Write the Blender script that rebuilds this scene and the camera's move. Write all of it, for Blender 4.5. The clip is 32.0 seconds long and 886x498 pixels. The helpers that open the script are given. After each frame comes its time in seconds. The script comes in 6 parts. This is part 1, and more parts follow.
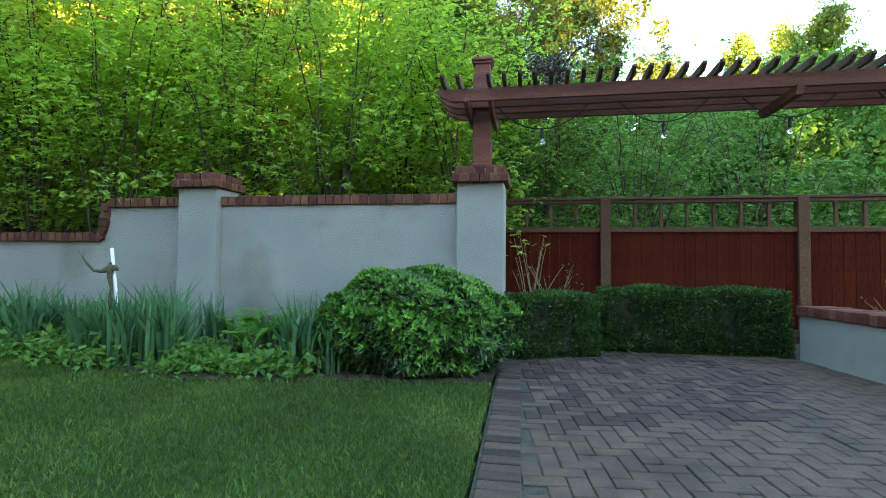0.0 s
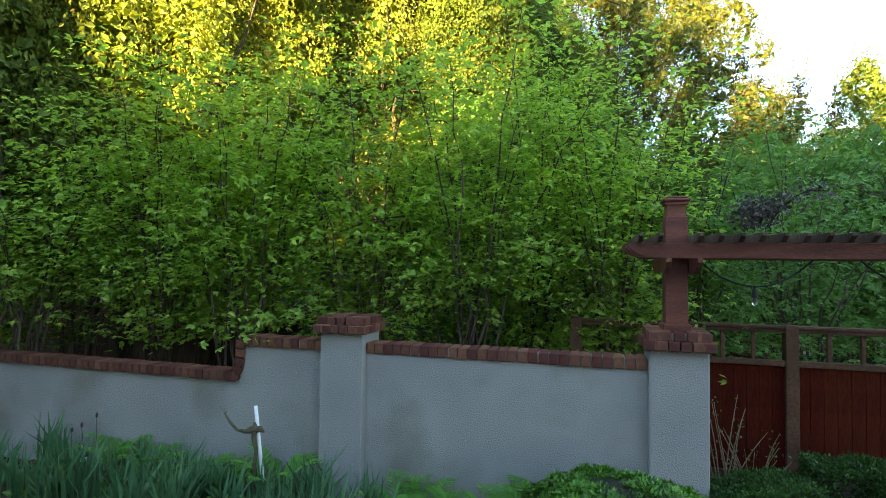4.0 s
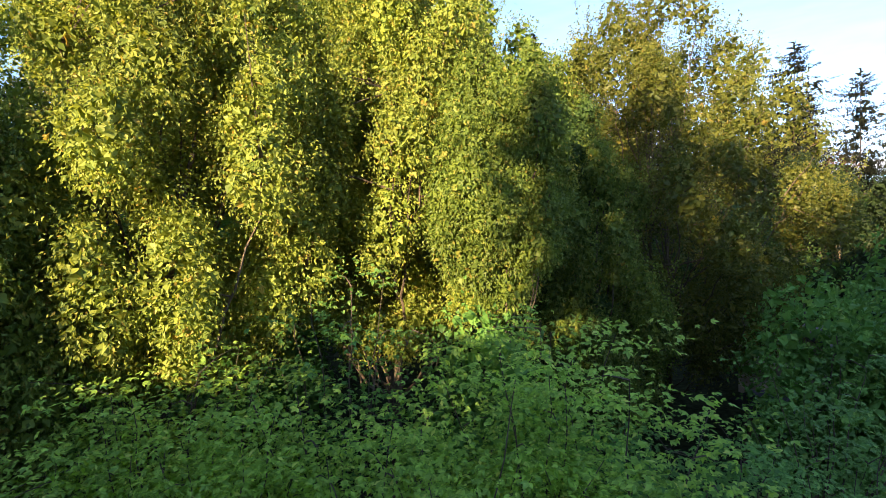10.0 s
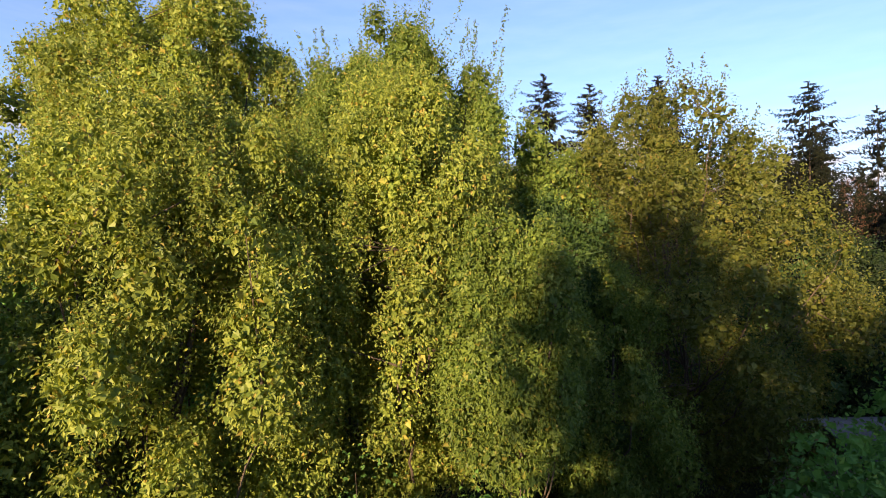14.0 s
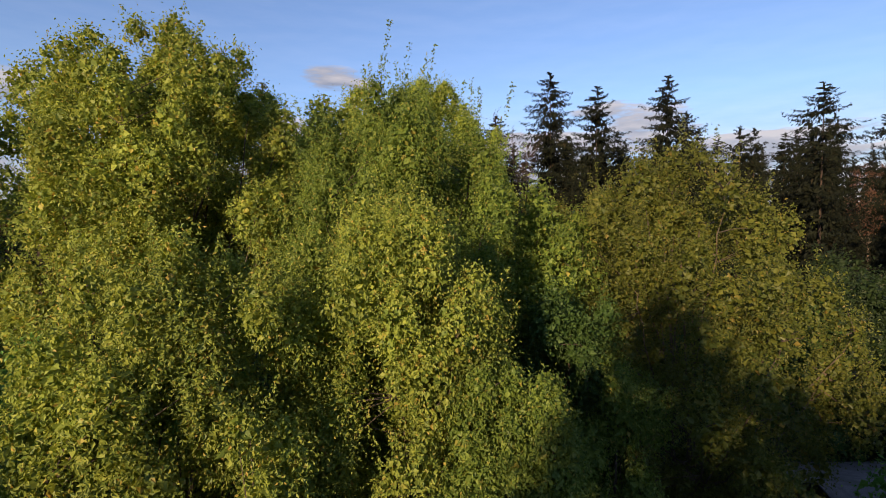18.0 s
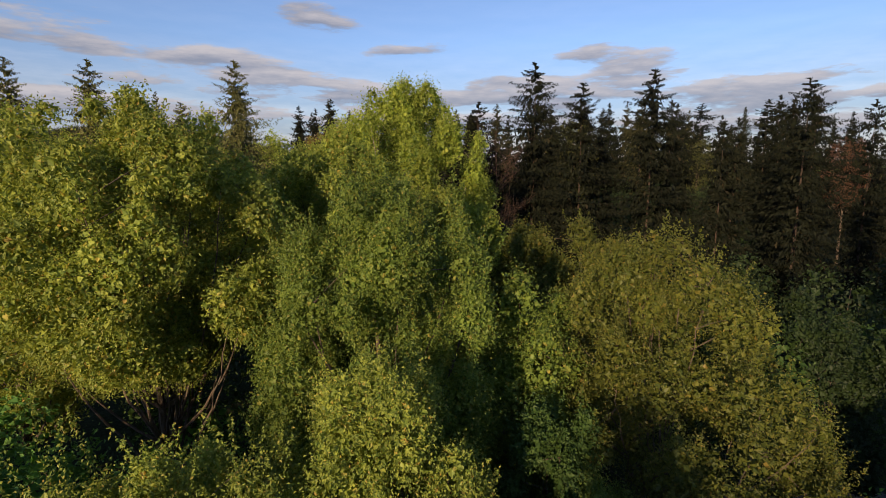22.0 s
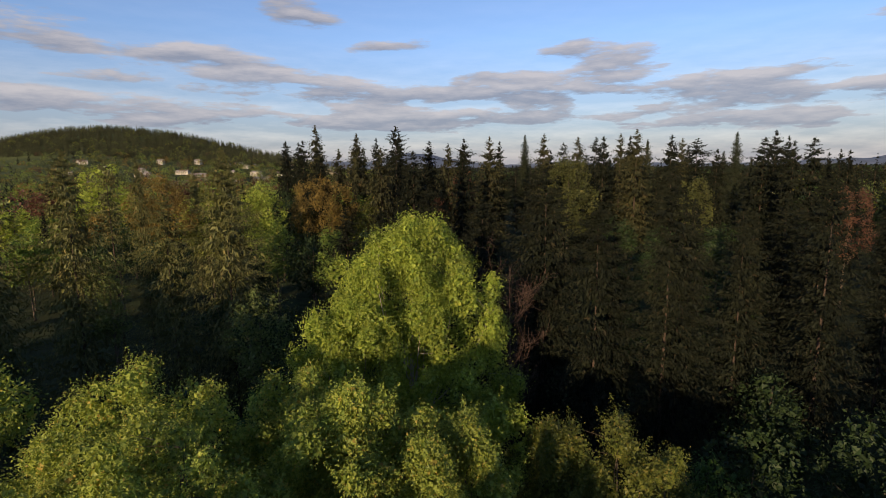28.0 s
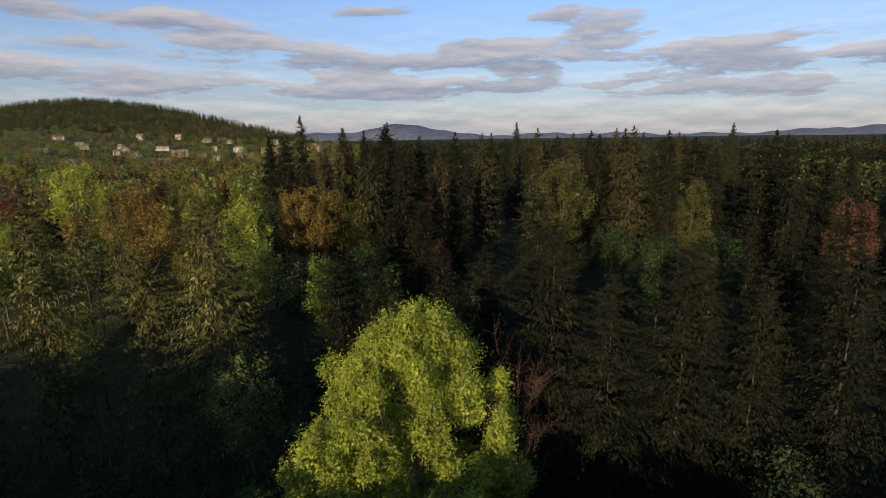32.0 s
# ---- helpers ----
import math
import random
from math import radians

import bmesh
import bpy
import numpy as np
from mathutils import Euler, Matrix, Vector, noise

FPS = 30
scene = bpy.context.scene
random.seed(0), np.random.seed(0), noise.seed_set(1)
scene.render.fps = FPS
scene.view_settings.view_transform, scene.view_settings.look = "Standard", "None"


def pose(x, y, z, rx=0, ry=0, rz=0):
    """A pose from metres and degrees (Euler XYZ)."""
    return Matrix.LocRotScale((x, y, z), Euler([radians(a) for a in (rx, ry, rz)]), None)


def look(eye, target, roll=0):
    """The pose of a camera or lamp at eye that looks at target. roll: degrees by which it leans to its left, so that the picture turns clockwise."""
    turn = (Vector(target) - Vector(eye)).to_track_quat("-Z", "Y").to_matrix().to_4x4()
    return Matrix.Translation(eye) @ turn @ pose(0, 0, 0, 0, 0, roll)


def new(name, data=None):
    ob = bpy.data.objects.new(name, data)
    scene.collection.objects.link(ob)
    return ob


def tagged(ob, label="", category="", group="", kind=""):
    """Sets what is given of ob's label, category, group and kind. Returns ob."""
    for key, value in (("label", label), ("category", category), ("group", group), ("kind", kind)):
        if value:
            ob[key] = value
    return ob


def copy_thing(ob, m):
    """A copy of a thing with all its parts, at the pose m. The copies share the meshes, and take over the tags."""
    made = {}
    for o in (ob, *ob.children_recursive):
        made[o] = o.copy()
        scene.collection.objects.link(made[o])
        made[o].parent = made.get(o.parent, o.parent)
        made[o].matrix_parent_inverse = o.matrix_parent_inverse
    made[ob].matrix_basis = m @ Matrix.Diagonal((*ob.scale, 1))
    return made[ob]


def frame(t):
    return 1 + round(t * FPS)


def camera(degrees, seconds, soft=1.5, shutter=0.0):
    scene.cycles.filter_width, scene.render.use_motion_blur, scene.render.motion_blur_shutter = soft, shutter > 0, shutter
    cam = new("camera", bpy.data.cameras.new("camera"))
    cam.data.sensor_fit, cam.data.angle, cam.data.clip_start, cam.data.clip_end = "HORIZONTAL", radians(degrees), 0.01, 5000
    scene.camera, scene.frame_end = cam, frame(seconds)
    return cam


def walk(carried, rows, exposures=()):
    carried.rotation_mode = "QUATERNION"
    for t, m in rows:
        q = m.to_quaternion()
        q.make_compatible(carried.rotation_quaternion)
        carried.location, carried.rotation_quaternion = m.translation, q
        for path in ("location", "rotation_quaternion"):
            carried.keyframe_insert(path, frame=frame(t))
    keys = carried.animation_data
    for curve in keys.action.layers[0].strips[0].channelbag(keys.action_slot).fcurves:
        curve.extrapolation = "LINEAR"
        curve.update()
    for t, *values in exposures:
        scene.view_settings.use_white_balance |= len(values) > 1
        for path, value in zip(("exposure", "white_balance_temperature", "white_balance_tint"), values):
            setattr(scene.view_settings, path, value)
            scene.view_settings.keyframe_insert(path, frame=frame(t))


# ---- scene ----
cam = camera(81.2, 32.0, 0.6)
PATH = [
    (0, (-0.280, 0.409, 0.941), (-0.352, 2.406, 1.012), 0.6),
    (0.5, (0.053, 0.771, 1.160), (-0.067, 2.766, 1.226), 0.8),
    (1, (0.222, 0.900, 1.321), (0.084, 2.894, 1.388), 0.7),
    (1.5, (0.150, 0.915, 1.402), (-0.014, 2.907, 1.464), 0.8),
    (2, (-0.133, 0.821, 1.467), (-0.321, 2.812, 1.529), 0.7),
    (2.5, (-0.515, 0.754, 1.638), (-0.711, 2.743, 1.706), 0.6),
    (3, (-0.994, 0.766, 1.906), (-1.199, 2.753, 1.985), 0.4),
    (3.5, (-1.363, 0.900, 2.217), (-1.594, 2.885, 2.294), 0.8),
    (4, (-1.623, 0.980, 2.604), (-1.882, 2.962, 2.670), 0.8),
    (4.5, (-1.725, 0.969, 2.894), (-1.994, 2.950, 2.978), 0.8),
    (6.5, (-1.626, 1.026, 4.817), (-1.960, 2.998, 4.790), -0.2),
    (7, (-1.500, 1.145, 5.202), (-1.856, 3.113, 5.178), -0.1),
    (7.5, (-1.384, 1.260, 5.559), (-1.763, 3.223, 5.532), -0.2),
    (8, (-1.287, 1.383, 5.961), (-1.675, 3.345, 5.932), -0.1),
    (8.5, (-1.210, 1.465, 6.323), (-1.591, 3.428, 6.292), -0.1),
    (9, (-1.167, 1.541, 6.721), (-1.560, 3.502, 6.686), -0.0),
    (9.5, (-1.152, 1.595, 7.073), (-1.549, 3.555, 7.040), -0.3),
    (10, (-1.112, 1.687, 7.427), (-1.522, 3.645, 7.401), -0.2),
    (10.5, (-1.103, 1.776, 7.741), (-1.505, 3.736, 7.727), -0.2),
    (11, (-1.081, 1.856, 8.068), (-1.499, 3.812, 8.066), -0.3),
    (11.5, (-1.062, 1.880, 8.408), (-1.489, 3.834, 8.414), -0.4),
    (12, (-1.087, 1.959, 8.763), (-1.511, 3.914, 8.782), -0.5),
    (12.5, (-1.103, 1.989, 9.140), (-1.527, 3.944, 9.163), -0.5),
    (13, (-1.156, 2.052, 9.650), (-1.587, 4.005, 9.675), -0.5),
    (13.5, (-1.180, 2.108, 10.189), (-1.616, 4.059, 10.206), -0.4),
    (14, (-1.213, 2.158, 10.747), (-1.658, 4.107, 10.763), -0.3),
    (14.5, (-1.212, 2.226, 11.245), (-1.647, 4.178, 11.265), -0.3),
    (15, (-1.215, 2.313, 11.839), (-1.667, 4.261, 11.853), -0.1),
    (15.5, (-1.230, 2.372, 12.402), (-1.672, 4.322, 12.414), -0.1),
    (17.5, (-1.248, 2.519, 13.901), (-1.684, 4.468, 13.792), -0.1),
    (18, (-1.231, 2.594, 14.478), (-1.692, 4.537, 14.372), -0.2),
    (18.5, (-1.289, 2.669, 15.024), (-1.747, 4.613, 14.919), -0.2),
    (19, (-1.341, 2.796, 15.626), (-1.793, 4.742, 15.524), -0.0),
    (19.5, (-1.394, 2.924, 16.206), (-1.851, 4.869, 16.107), -0.0),
    (20, (-1.437, 3.015, 16.891), (-1.860, 4.967, 16.793), -0.1),
    (20.5, (-1.419, 3.075, 17.486), (-1.843, 5.021, 17.303), -0.0),
    (21, (-1.423, 3.211, 18.249), (-1.829, 5.143, 17.931), 0.0),
    (21.5, (-1.409, 3.297, 18.865), (-1.786, 5.236, 18.551), -0.0),
    (22, (-1.371, 3.360, 19.587), (-1.760, 5.297, 19.276), -0.0),
    (22.5, (-1.330, 3.357, 20.297), (-1.711, 5.296, 19.989), -0.0),
    (23, (-1.275, 3.321, 21.156), (-1.679, 5.256, 20.849), -0.0),
    (23.5, (-1.335, 3.350, 21.925), (-1.726, 5.288, 21.621), -0.1),
    (24, (-1.447, 3.469, 22.744), (-1.852, 5.404, 22.441), -0.2),
    (24.5, (-1.631, 3.729, 23.517), (-2.029, 5.666, 23.215), -0.2),
    (25, (-1.904, 4.163, 24.397), (-2.298, 6.100, 24.094), -0.2),
    (25.5, (-2.146, 4.711, 25.198), (-2.547, 6.647, 24.895), -0.3),
    (27.5, (-3.749, 7.114, 29.803), (-4.111, 9.055, 29.483), -0.5),
    (28, (-4.203, 8.216, 30.841), (-4.541, 10.160, 30.516), -0.6),
    (28.5, (-4.678, 9.268, 31.809), (-5.027, 11.210, 31.483), -0.5),
    (29, (-5.151, 10.314, 32.828), (-5.438, 12.266, 32.497), -0.6),
    (29.5, (-5.452, 11.264, 33.748), (-5.734, 13.216, 33.418), -0.7),
    (30, (-5.765, 12.205, 34.713), (-6.034, 14.159, 34.386), -0.9),
    (30.5, (-5.866, 12.955, 35.694), (-6.123, 14.912, 35.371), -1.5),
    (31, (-6.053, 13.141, 36.756), (-6.319, 15.086, 36.372), -1.1),
    (31.5, (-6.131, 13.339, 37.740), (-6.406, 15.270, 37.299), -0.9),
    (32, (-6.088, 13.425, 38.728), (-6.378, 15.355, 38.292), -0.8),
]
EXPOSURES = [(0, 4.35, 8600, -12), (1.2, 4.12, 8600, -12), (4.5, 3.62, 8200, -4), (7, 3.04, 7050, 3), (9, 2.62, 6650, 4), (15, 1.45, 6650, 11), (20, 0.7, 6400, 10), (21.5, 0.68, 6450, 10.5), (24, 0.72, 6450, 10.5), (28, 0.68, 6400, 9), (32, 0.7, 6400, 8.5)]
walk(cam, [(t, look(eye, target, roll)) for t, eye, target, roll in PATH], EXPOSURES)

# ---- light ----
SUN_ELEV, SUN_AZ = 13.0, 14.0   # degrees; azimuth: how far to the left behind the first view the sun stands
sun_from = Vector((-math.sin(radians(SUN_AZ)) * math.cos(radians(SUN_ELEV)), -math.cos(radians(SUN_AZ)) * math.cos(radians(SUN_ELEV)), math.sin(radians(SUN_ELEV))))
sun = new("sun", bpy.data.lights.new("sun", "SUN"))
sun.data.energy, sun.data.angle, sun.data.color = 5.0, radians(0.53), (1.0, 0.71, 0.42)
sun.matrix_world = look((0, 0, 60), Vector((0, 0, 60)) - sun_from)

world = bpy.data.worlds.new("evening_sky")
scene.world = world
world.use_nodes = True


# evening cloud banks: azimuth, height, half width, half height (radians), slope
CLOUDS = [(-0.88, 0.2, 0.24, 0.034, -0.02), (-0.57, 0.178, 0.22, 0.026, -0.09), (-0.5, 0.138, 0.36, 0.034, -0.02), (-0.14, 0.126, 0.36, 0.027, -0.03),
          (0.06, 0.134, 0.24, 0.04, 0.0), (0.34, 0.116, 0.36, 0.036, -0.05), (0.7, 0.1, 0.34, 0.03, -0.03), (-0.8, 0.096, 0.45, 0.033, 0.0),
          (-0.33, 0.086, 0.42, 0.032, 0.02), (0.02, 0.088, 0.32, 0.022, 0.0), (0.34, 0.07, 0.32, 0.018, 0.0), (0.66, 0.062, 0.3, 0.02, 0.02),
          (0.145, 0.17, 0.11, 0.04, -0.12), (0.06, 0.194, 0.075, 0.018, 0.05), (-0.42, 0.252, 0.09, 0.02, -0.05), (-0.24, 0.21, 0.09, 0.014, 0.1), (0.6, 0.215, 0.11, 0.018, 0.05)]


def build_sky(w):
    nt = w.node_tree
    nt.nodes.clear()
    N, L = nt.nodes.new, nt.links.new
    out = N("ShaderNodeOutputWorld")
    sky = N("ShaderNodeTexSky")
    sky.sky_type, sky.sun_disc = "NISHITA", False
    sky.sun_elevation, sky.sun_rotation = radians(SUN_ELEV), radians(180 + SUN_AZ)
    sky.air_density, sky.dust_density, sky.ozone_density = 1.0, 0.25, 3.2
    bg = N("ShaderNodeBackground")
    bg.inputs[1].default_value = SKY
    tint = N("ShaderNodeMix")
    tint.data_type, tint.blend_type = "RGBA", "MULTIPLY"
    tint.inputs[0].default_value, tint.inputs[7].default_value = 1.0, (1.02, 0.94, 1.06, 1)
    L(sky.outputs[0], tint.inputs[6])
    L(tint.outputs[2], bg.inputs[0])
    tc = N("ShaderNodeTexCoord")
    sep = N("ShaderNodeSeparateXYZ")
    L(tc.outputs["Generated"], sep.inputs[0])
    # the way seen as azimuth (u) and height (v), with uneven edges from noise
    def calc(op, *vals):
        n = N("ShaderNodeMath")
        n.operation = op
        for k, q in enumerate(vals):
            if isinstance(q, (int, float)):
                n.inputs[k].default_value = q
            else:
                L(q, n.inputs[k])
        return n.outputs[0]

    def grain(shift, scale, detail, rough, stretch):
        mp = N("ShaderNodeMapping")
        mp.inputs["Location"].default_value = shift
        mp.inputs["Scale"].default_value = stretch
        L(tc.outputs["Generated"], mp.inputs[0])
        n = N("ShaderNodeTexNoise")
        n.inputs["Scale"].default_value, n.inputs["Detail"].default_value, n.inputs["Roughness"].default_value = scale, detail, rough
        L(mp.outputs[0], n.inputs["Vector"])
        return n.outputs[0]

    broad = calc("SUBTRACT", grain((3.1, 0.4, 0.2), 1.6, 3.0, 0.5, (3.0, 3.0, 9.0)), 0.5)
    fine = calc("SUBTRACT", grain((0.62, 0.3, 0.9), 1.9, 9.0, 0.6, (3.2, 3.2, 17.0)), 0.5)
    above = calc("SUBTRACT", grain((0.62, 0.3, 1.08), 1.9, 9.0, 0.6, (3.2, 3.2, 17.0)), 0.5)
    u = calc("ADD", calc("ARCTAN2", sep.outputs[0], sep.outputs[1]), calc("MULTIPLY", broad, 0.12))
    v = calc("ADD", sep.outputs[2], calc("MULTIPLY", broad, -0.022))
    field, lift = None, None
    for az, el, wide, tall, slope in CLOUDS:
        du = calc("SUBTRACT", u, az)
        dv = calc("SUBTRACT", calc("SUBTRACT", v, el), calc("MULTIPLY", du, slope))
        dv = calc("DIVIDE", dv, tall)
        du = calc("DIVIDE", du, wide)
        e = calc("SUBTRACT", 1.0, calc("ADD", calc("MULTIPLY", du, du), calc("MULTIPLY", dv, dv)))
        up = calc("MULTIPLY", dv, calc("MAXIMUM", e, 0.0))
        field = e if field is None else calc("MAXIMUM", field, e)
        lift = up if lift is None else calc("ADD", lift, up)
    mask = N("ShaderNodeMapRange")
    mask.interpolation_type = "SMOOTHSTEP"
    mask.inputs[1].default_value, mask.inputs[2].default_value = 0.0, 1.0
    mask.inputs[3].default_value, mask.inputs[4].default_value = 0.0, 0.92
    L(calc("ADD", calc("MAXIMUM", field, -1.6), calc("MULTIPLY", fine, 5.4)), mask.inputs[0])
    # a thin pale veil over the horizon
    veil = N("ShaderNodeMapRange")
    veil.inputs[1].default_value, veil.inputs[2].default_value, veil.inputs[3].default_value, veil.inputs[4].default_value = 0.0, 0.22, 0.88, 0.1
    L(sep.outputs[2], veil.inputs[0])
    cover = calc("MAXIMUM", mask.outputs[0], veil.outputs[0])
    # lit rims where the cloud thins upward
    rim = N("ShaderNodeMapRange")
    rim.inputs[1].default_value, rim.inputs[2].default_value = -0.25, 0.42
    L(calc("ADD", calc("MULTIPLY", calc("SUBTRACT", fine, above), 1.8), calc("MULTIPLY", lift, 0.55)), rim.inputs[0])
    col = N("ShaderNodeMix")
    col.data_type = "RGBA"
    col.inputs[6].default_value, col.inputs[7].default_value = (0.39, 0.41, 0.51, 1), (0.82, 0.75, 0.76, 1)
    L(rim.outputs[0], col.inputs[0])
    cb = N("ShaderNodeBackground")
    cb.inputs[1].default_value = CLOUD
    L(col.outputs[2], cb.inputs[0])
    mix = N("ShaderNodeMixShader")
    L(cover, mix.inputs[0])
    L(bg.outputs[0], mix.inputs[1])
    L(cb.outputs[0], mix.inputs[2])
    L(mix.outputs[0], out.inputs[0])


SKY, CLOUD = 0.108, 0.45
build_sky(world)


# ---- materials ----
def material(name):
    m = bpy.data.materials.new(name)
    m.use_nodes = True
    nt = m.node_tree
    nt.nodes.clear()
    out = nt.nodes.new("ShaderNodeOutputMaterial")
    return m, nt, out


def surface(name, a, b, scale=8.0, rough=0.8, fine=60.0, fine_amount=0.35, bump=0.3, bump_scale=None, stain=None, stain_scale=0.8, metal=0.0, vary=0.0, spec=0.4, stretch=(1, 1, 1), bump_dist=0.01, coords="Object"):
    """A rough surface between two colours, with grain, stains, relief and a change from piece to piece."""
    m, nt, out = material(name)
    N, L = nt.nodes.new, nt.links.new
    p = N("ShaderNodeBsdfPrincipled")
    p.inputs["Roughness"].default_value, p.inputs["Metallic"].default_value = rough, metal
    p.inputs["Specular IOR Level"].default_value = spec
    L(p.outputs[0], out.inputs[0])
    tc = N("ShaderNodeTexCoord")
    mp = N("ShaderNodeMapping")
    mp.inputs["Scale"].default_value = stretch
    L(tc.outputs[coords], mp.inputs[0])
    n1 = N("ShaderNodeTexNoise")
    n1.inputs["Scale"].default_value, n1.inputs["Detail"].default_value = scale, 6.0
    n2 = N("ShaderNodeTexNoise")
    n2.inputs["Scale"].default_value, n2.inputs["Detail"].default_value = fine, 4.0
    L(mp.outputs[0], n1.inputs["Vector"])
    L(mp.outputs[0], n2.inputs["Vector"])
    r1 = N("ShaderNodeMapRange")
    r1.inputs[1].default_value, r1.inputs[2].default_value = 0.32, 0.68
    L(n1.outputs[0], r1.inputs[0])
    c = N("ShaderNodeMix")
    c.data_type = "RGBA"
    c.inputs[6].default_value, c.inputs[7].default_value = (*a, 1), (*b, 1)
    L(r1.outputs[0], c.inputs[0])
    last = c.outputs[2]
    r2 = N("ShaderNodeMapRange")
    r2.inputs[1].default_value, r2.inputs[2].default_value = 0.3, 0.7
    r2.inputs[3].default_value, r2.inputs[4].default_value = 1 - fine_amount, 1 + fine_amount
    L(n2.outputs[0], r2.inputs[0])
    hsv = N("ShaderNodeHueSaturation")
    L(last, hsv.inputs["Color"])
    if vary:
        oi = N("ShaderNodeObjectInfo")
        rv = N("ShaderNodeMapRange")
        rv.inputs[3].default_value, rv.inputs[4].default_value = 1 - vary, 1 + vary
        L(oi.outputs["Random"], rv.inputs[0])
        mu = N("ShaderNodeMath")
        mu.operation = "MULTIPLY"
        L(rv.outputs[0], mu.inputs[0])
        L(r2.outputs[0], mu.inputs[1])
        L(mu.outputs[0], hsv.inputs["Value"])
        rh = N("ShaderNodeMapRange")
        rh.inputs[3].default_value, rh.inputs[4].default_value = 0.5 - 0.03 * vary, 0.5 + 0.05 * vary
        L(oi.outputs["Random"], rh.inputs[0])
        L(rh.outputs[0], hsv.inputs["Hue"])
    else:
        L(r2.outputs[0], hsv.inputs["Value"])
    last = hsv.outputs[0]
    if stain:
        n3 = N("ShaderNodeTexNoise")
        n3.inputs["Scale"].default_value, n3.inputs["Detail"].default_value = stain_scale, 8.0
        L(mp.outputs[0], n3.inputs["Vector"])
        r3 = N("ShaderNodeMapRange")
        r3.inputs[1].default_value, r3.inputs[2].default_value, r3.inputs[4].default_value = 0.5, 0.72, 0.75
        L(n3.outputs[0], r3.inputs[0])
        s = N("ShaderNodeMix")
        s.data_type = "RGBA"
        L(r3.outputs[0], s.inputs[0])
        L(last, s.inputs[6])
        s.inputs[7].default_value = (*stain, 1)
        last = s.outputs[2]
    L(last, p.inputs["Base Color"])
    if bump:
        bp = N("ShaderNodeBump")
        bp.inputs["Strength"].default_value, bp.inputs["Distance"].default_value = bump, bump_dist
        n4 = N("ShaderNodeTexNoise")
        n4.inputs["Scale"].default_value, n4.inputs["Detail"].default_value = bump_scale or fine, 5.0
        L(mp.outputs[0], n4.inputs["Vector"])
        L(n4.outputs[0], bp.inputs["Height"])
        L(bp.outputs[0], p.inputs["Normal"])
    return m


def leaf_material(name, a, b, c=None, rough=0.55, through_light=0.45, spec=0.3, patch=0.35, dry=None):
    """Leaves: colour changes from leaf to leaf and, slowly, over the crown; light passes through the blade."""
    m, nt, out = material(name)
    N, L = nt.nodes.new, nt.links.new
    geo = N("ShaderNodeNewGeometry")
    ramp = N("ShaderNodeValToRGB")
    ramp.color_ramp.elements[0].color, ramp.color_ramp.elements[1].color = (*a, 1), (*b, 1)
    if c:
        e = ramp.color_ramp.elements.new(0.93)
        e.color = (*b, 1)
        ramp.color_ramp.elements[2].color = (*c, 1)
    L(geo.outputs["Random Per Island"], ramp.inputs[0])
    tc = N("ShaderNodeTexCoord")
    n1 = N("ShaderNodeTexNoise")
    n1.inputs["Scale"].default_value, n1.inputs["Detail"].default_value = patch, 4.0
    L(tc.outputs["Object"], n1.inputs["Vector"])
    r1 = N("ShaderNodeMapRange")
    r1.inputs[1].default_value, r1.inputs[2].default_value, r1.inputs[3].default_value, r1.inputs[4].default_value = 0.3, 0.7, 0.68, 1.3
    L(n1.outputs[0], r1.inputs[0])
    hsv = N("ShaderNodeHueSaturation")
    L(ramp.outputs[0], hsv.inputs["Color"])
    if dry:
        n2 = N("ShaderNodeTexNoise")
        n2.inputs["Scale"].default_value, n2.inputs["Detail"].default_value = 0.8, 5.0
        L(tc.outputs["Object"], n2.inputs["Vector"])
        r2 = N("ShaderNodeMapRange")
        r2.inputs[1].default_value, r2.inputs[2].default_value, r2.inputs[4].default_value = 0.5, 0.72, 0.75
        L(n2.outputs[0], r2.inputs[0])
        mx2 = N("ShaderNodeMix")
        mx2.data_type = "RGBA"
        mx2.inputs[7].default_value = (*dry, 1)
        L(r2.outputs[0], mx2.inputs[0])
        L(ramp.outputs[0], mx2.inputs[6])
        L(mx2.outputs[2], hsv.inputs["Color"])
    L(r1.outputs[0], hsv.inputs["Value"])
    p = N("ShaderNodeBsdfPrincipled")
    p.inputs["Roughness"].default_value, p.inputs["Specular IOR Level"].default_value = rough, spec
    L(hsv.outputs[0], p.inputs["Base Color"])
    t = N("ShaderNodeBsdfTranslucent")
    h2 = N("ShaderNodeHueSaturation")
    h2.inputs["Hue"].default_value, h2.inputs["Saturation"].default_value, h2.inputs["Value"].default_value = 0.485, 1.1, 1.25
    L(hsv.outputs[0], h2.inputs["Color"])
    L(h2.outputs[0], t.inputs[0])
    mx = N("ShaderNodeMixShader")
    mx.inputs[0].default_value = through_light
    L(p.outputs[0], mx.inputs[1])
    L(t.outputs[0], mx.inputs[2])
    L(mx.outputs[0], out.inputs[0])
    return m


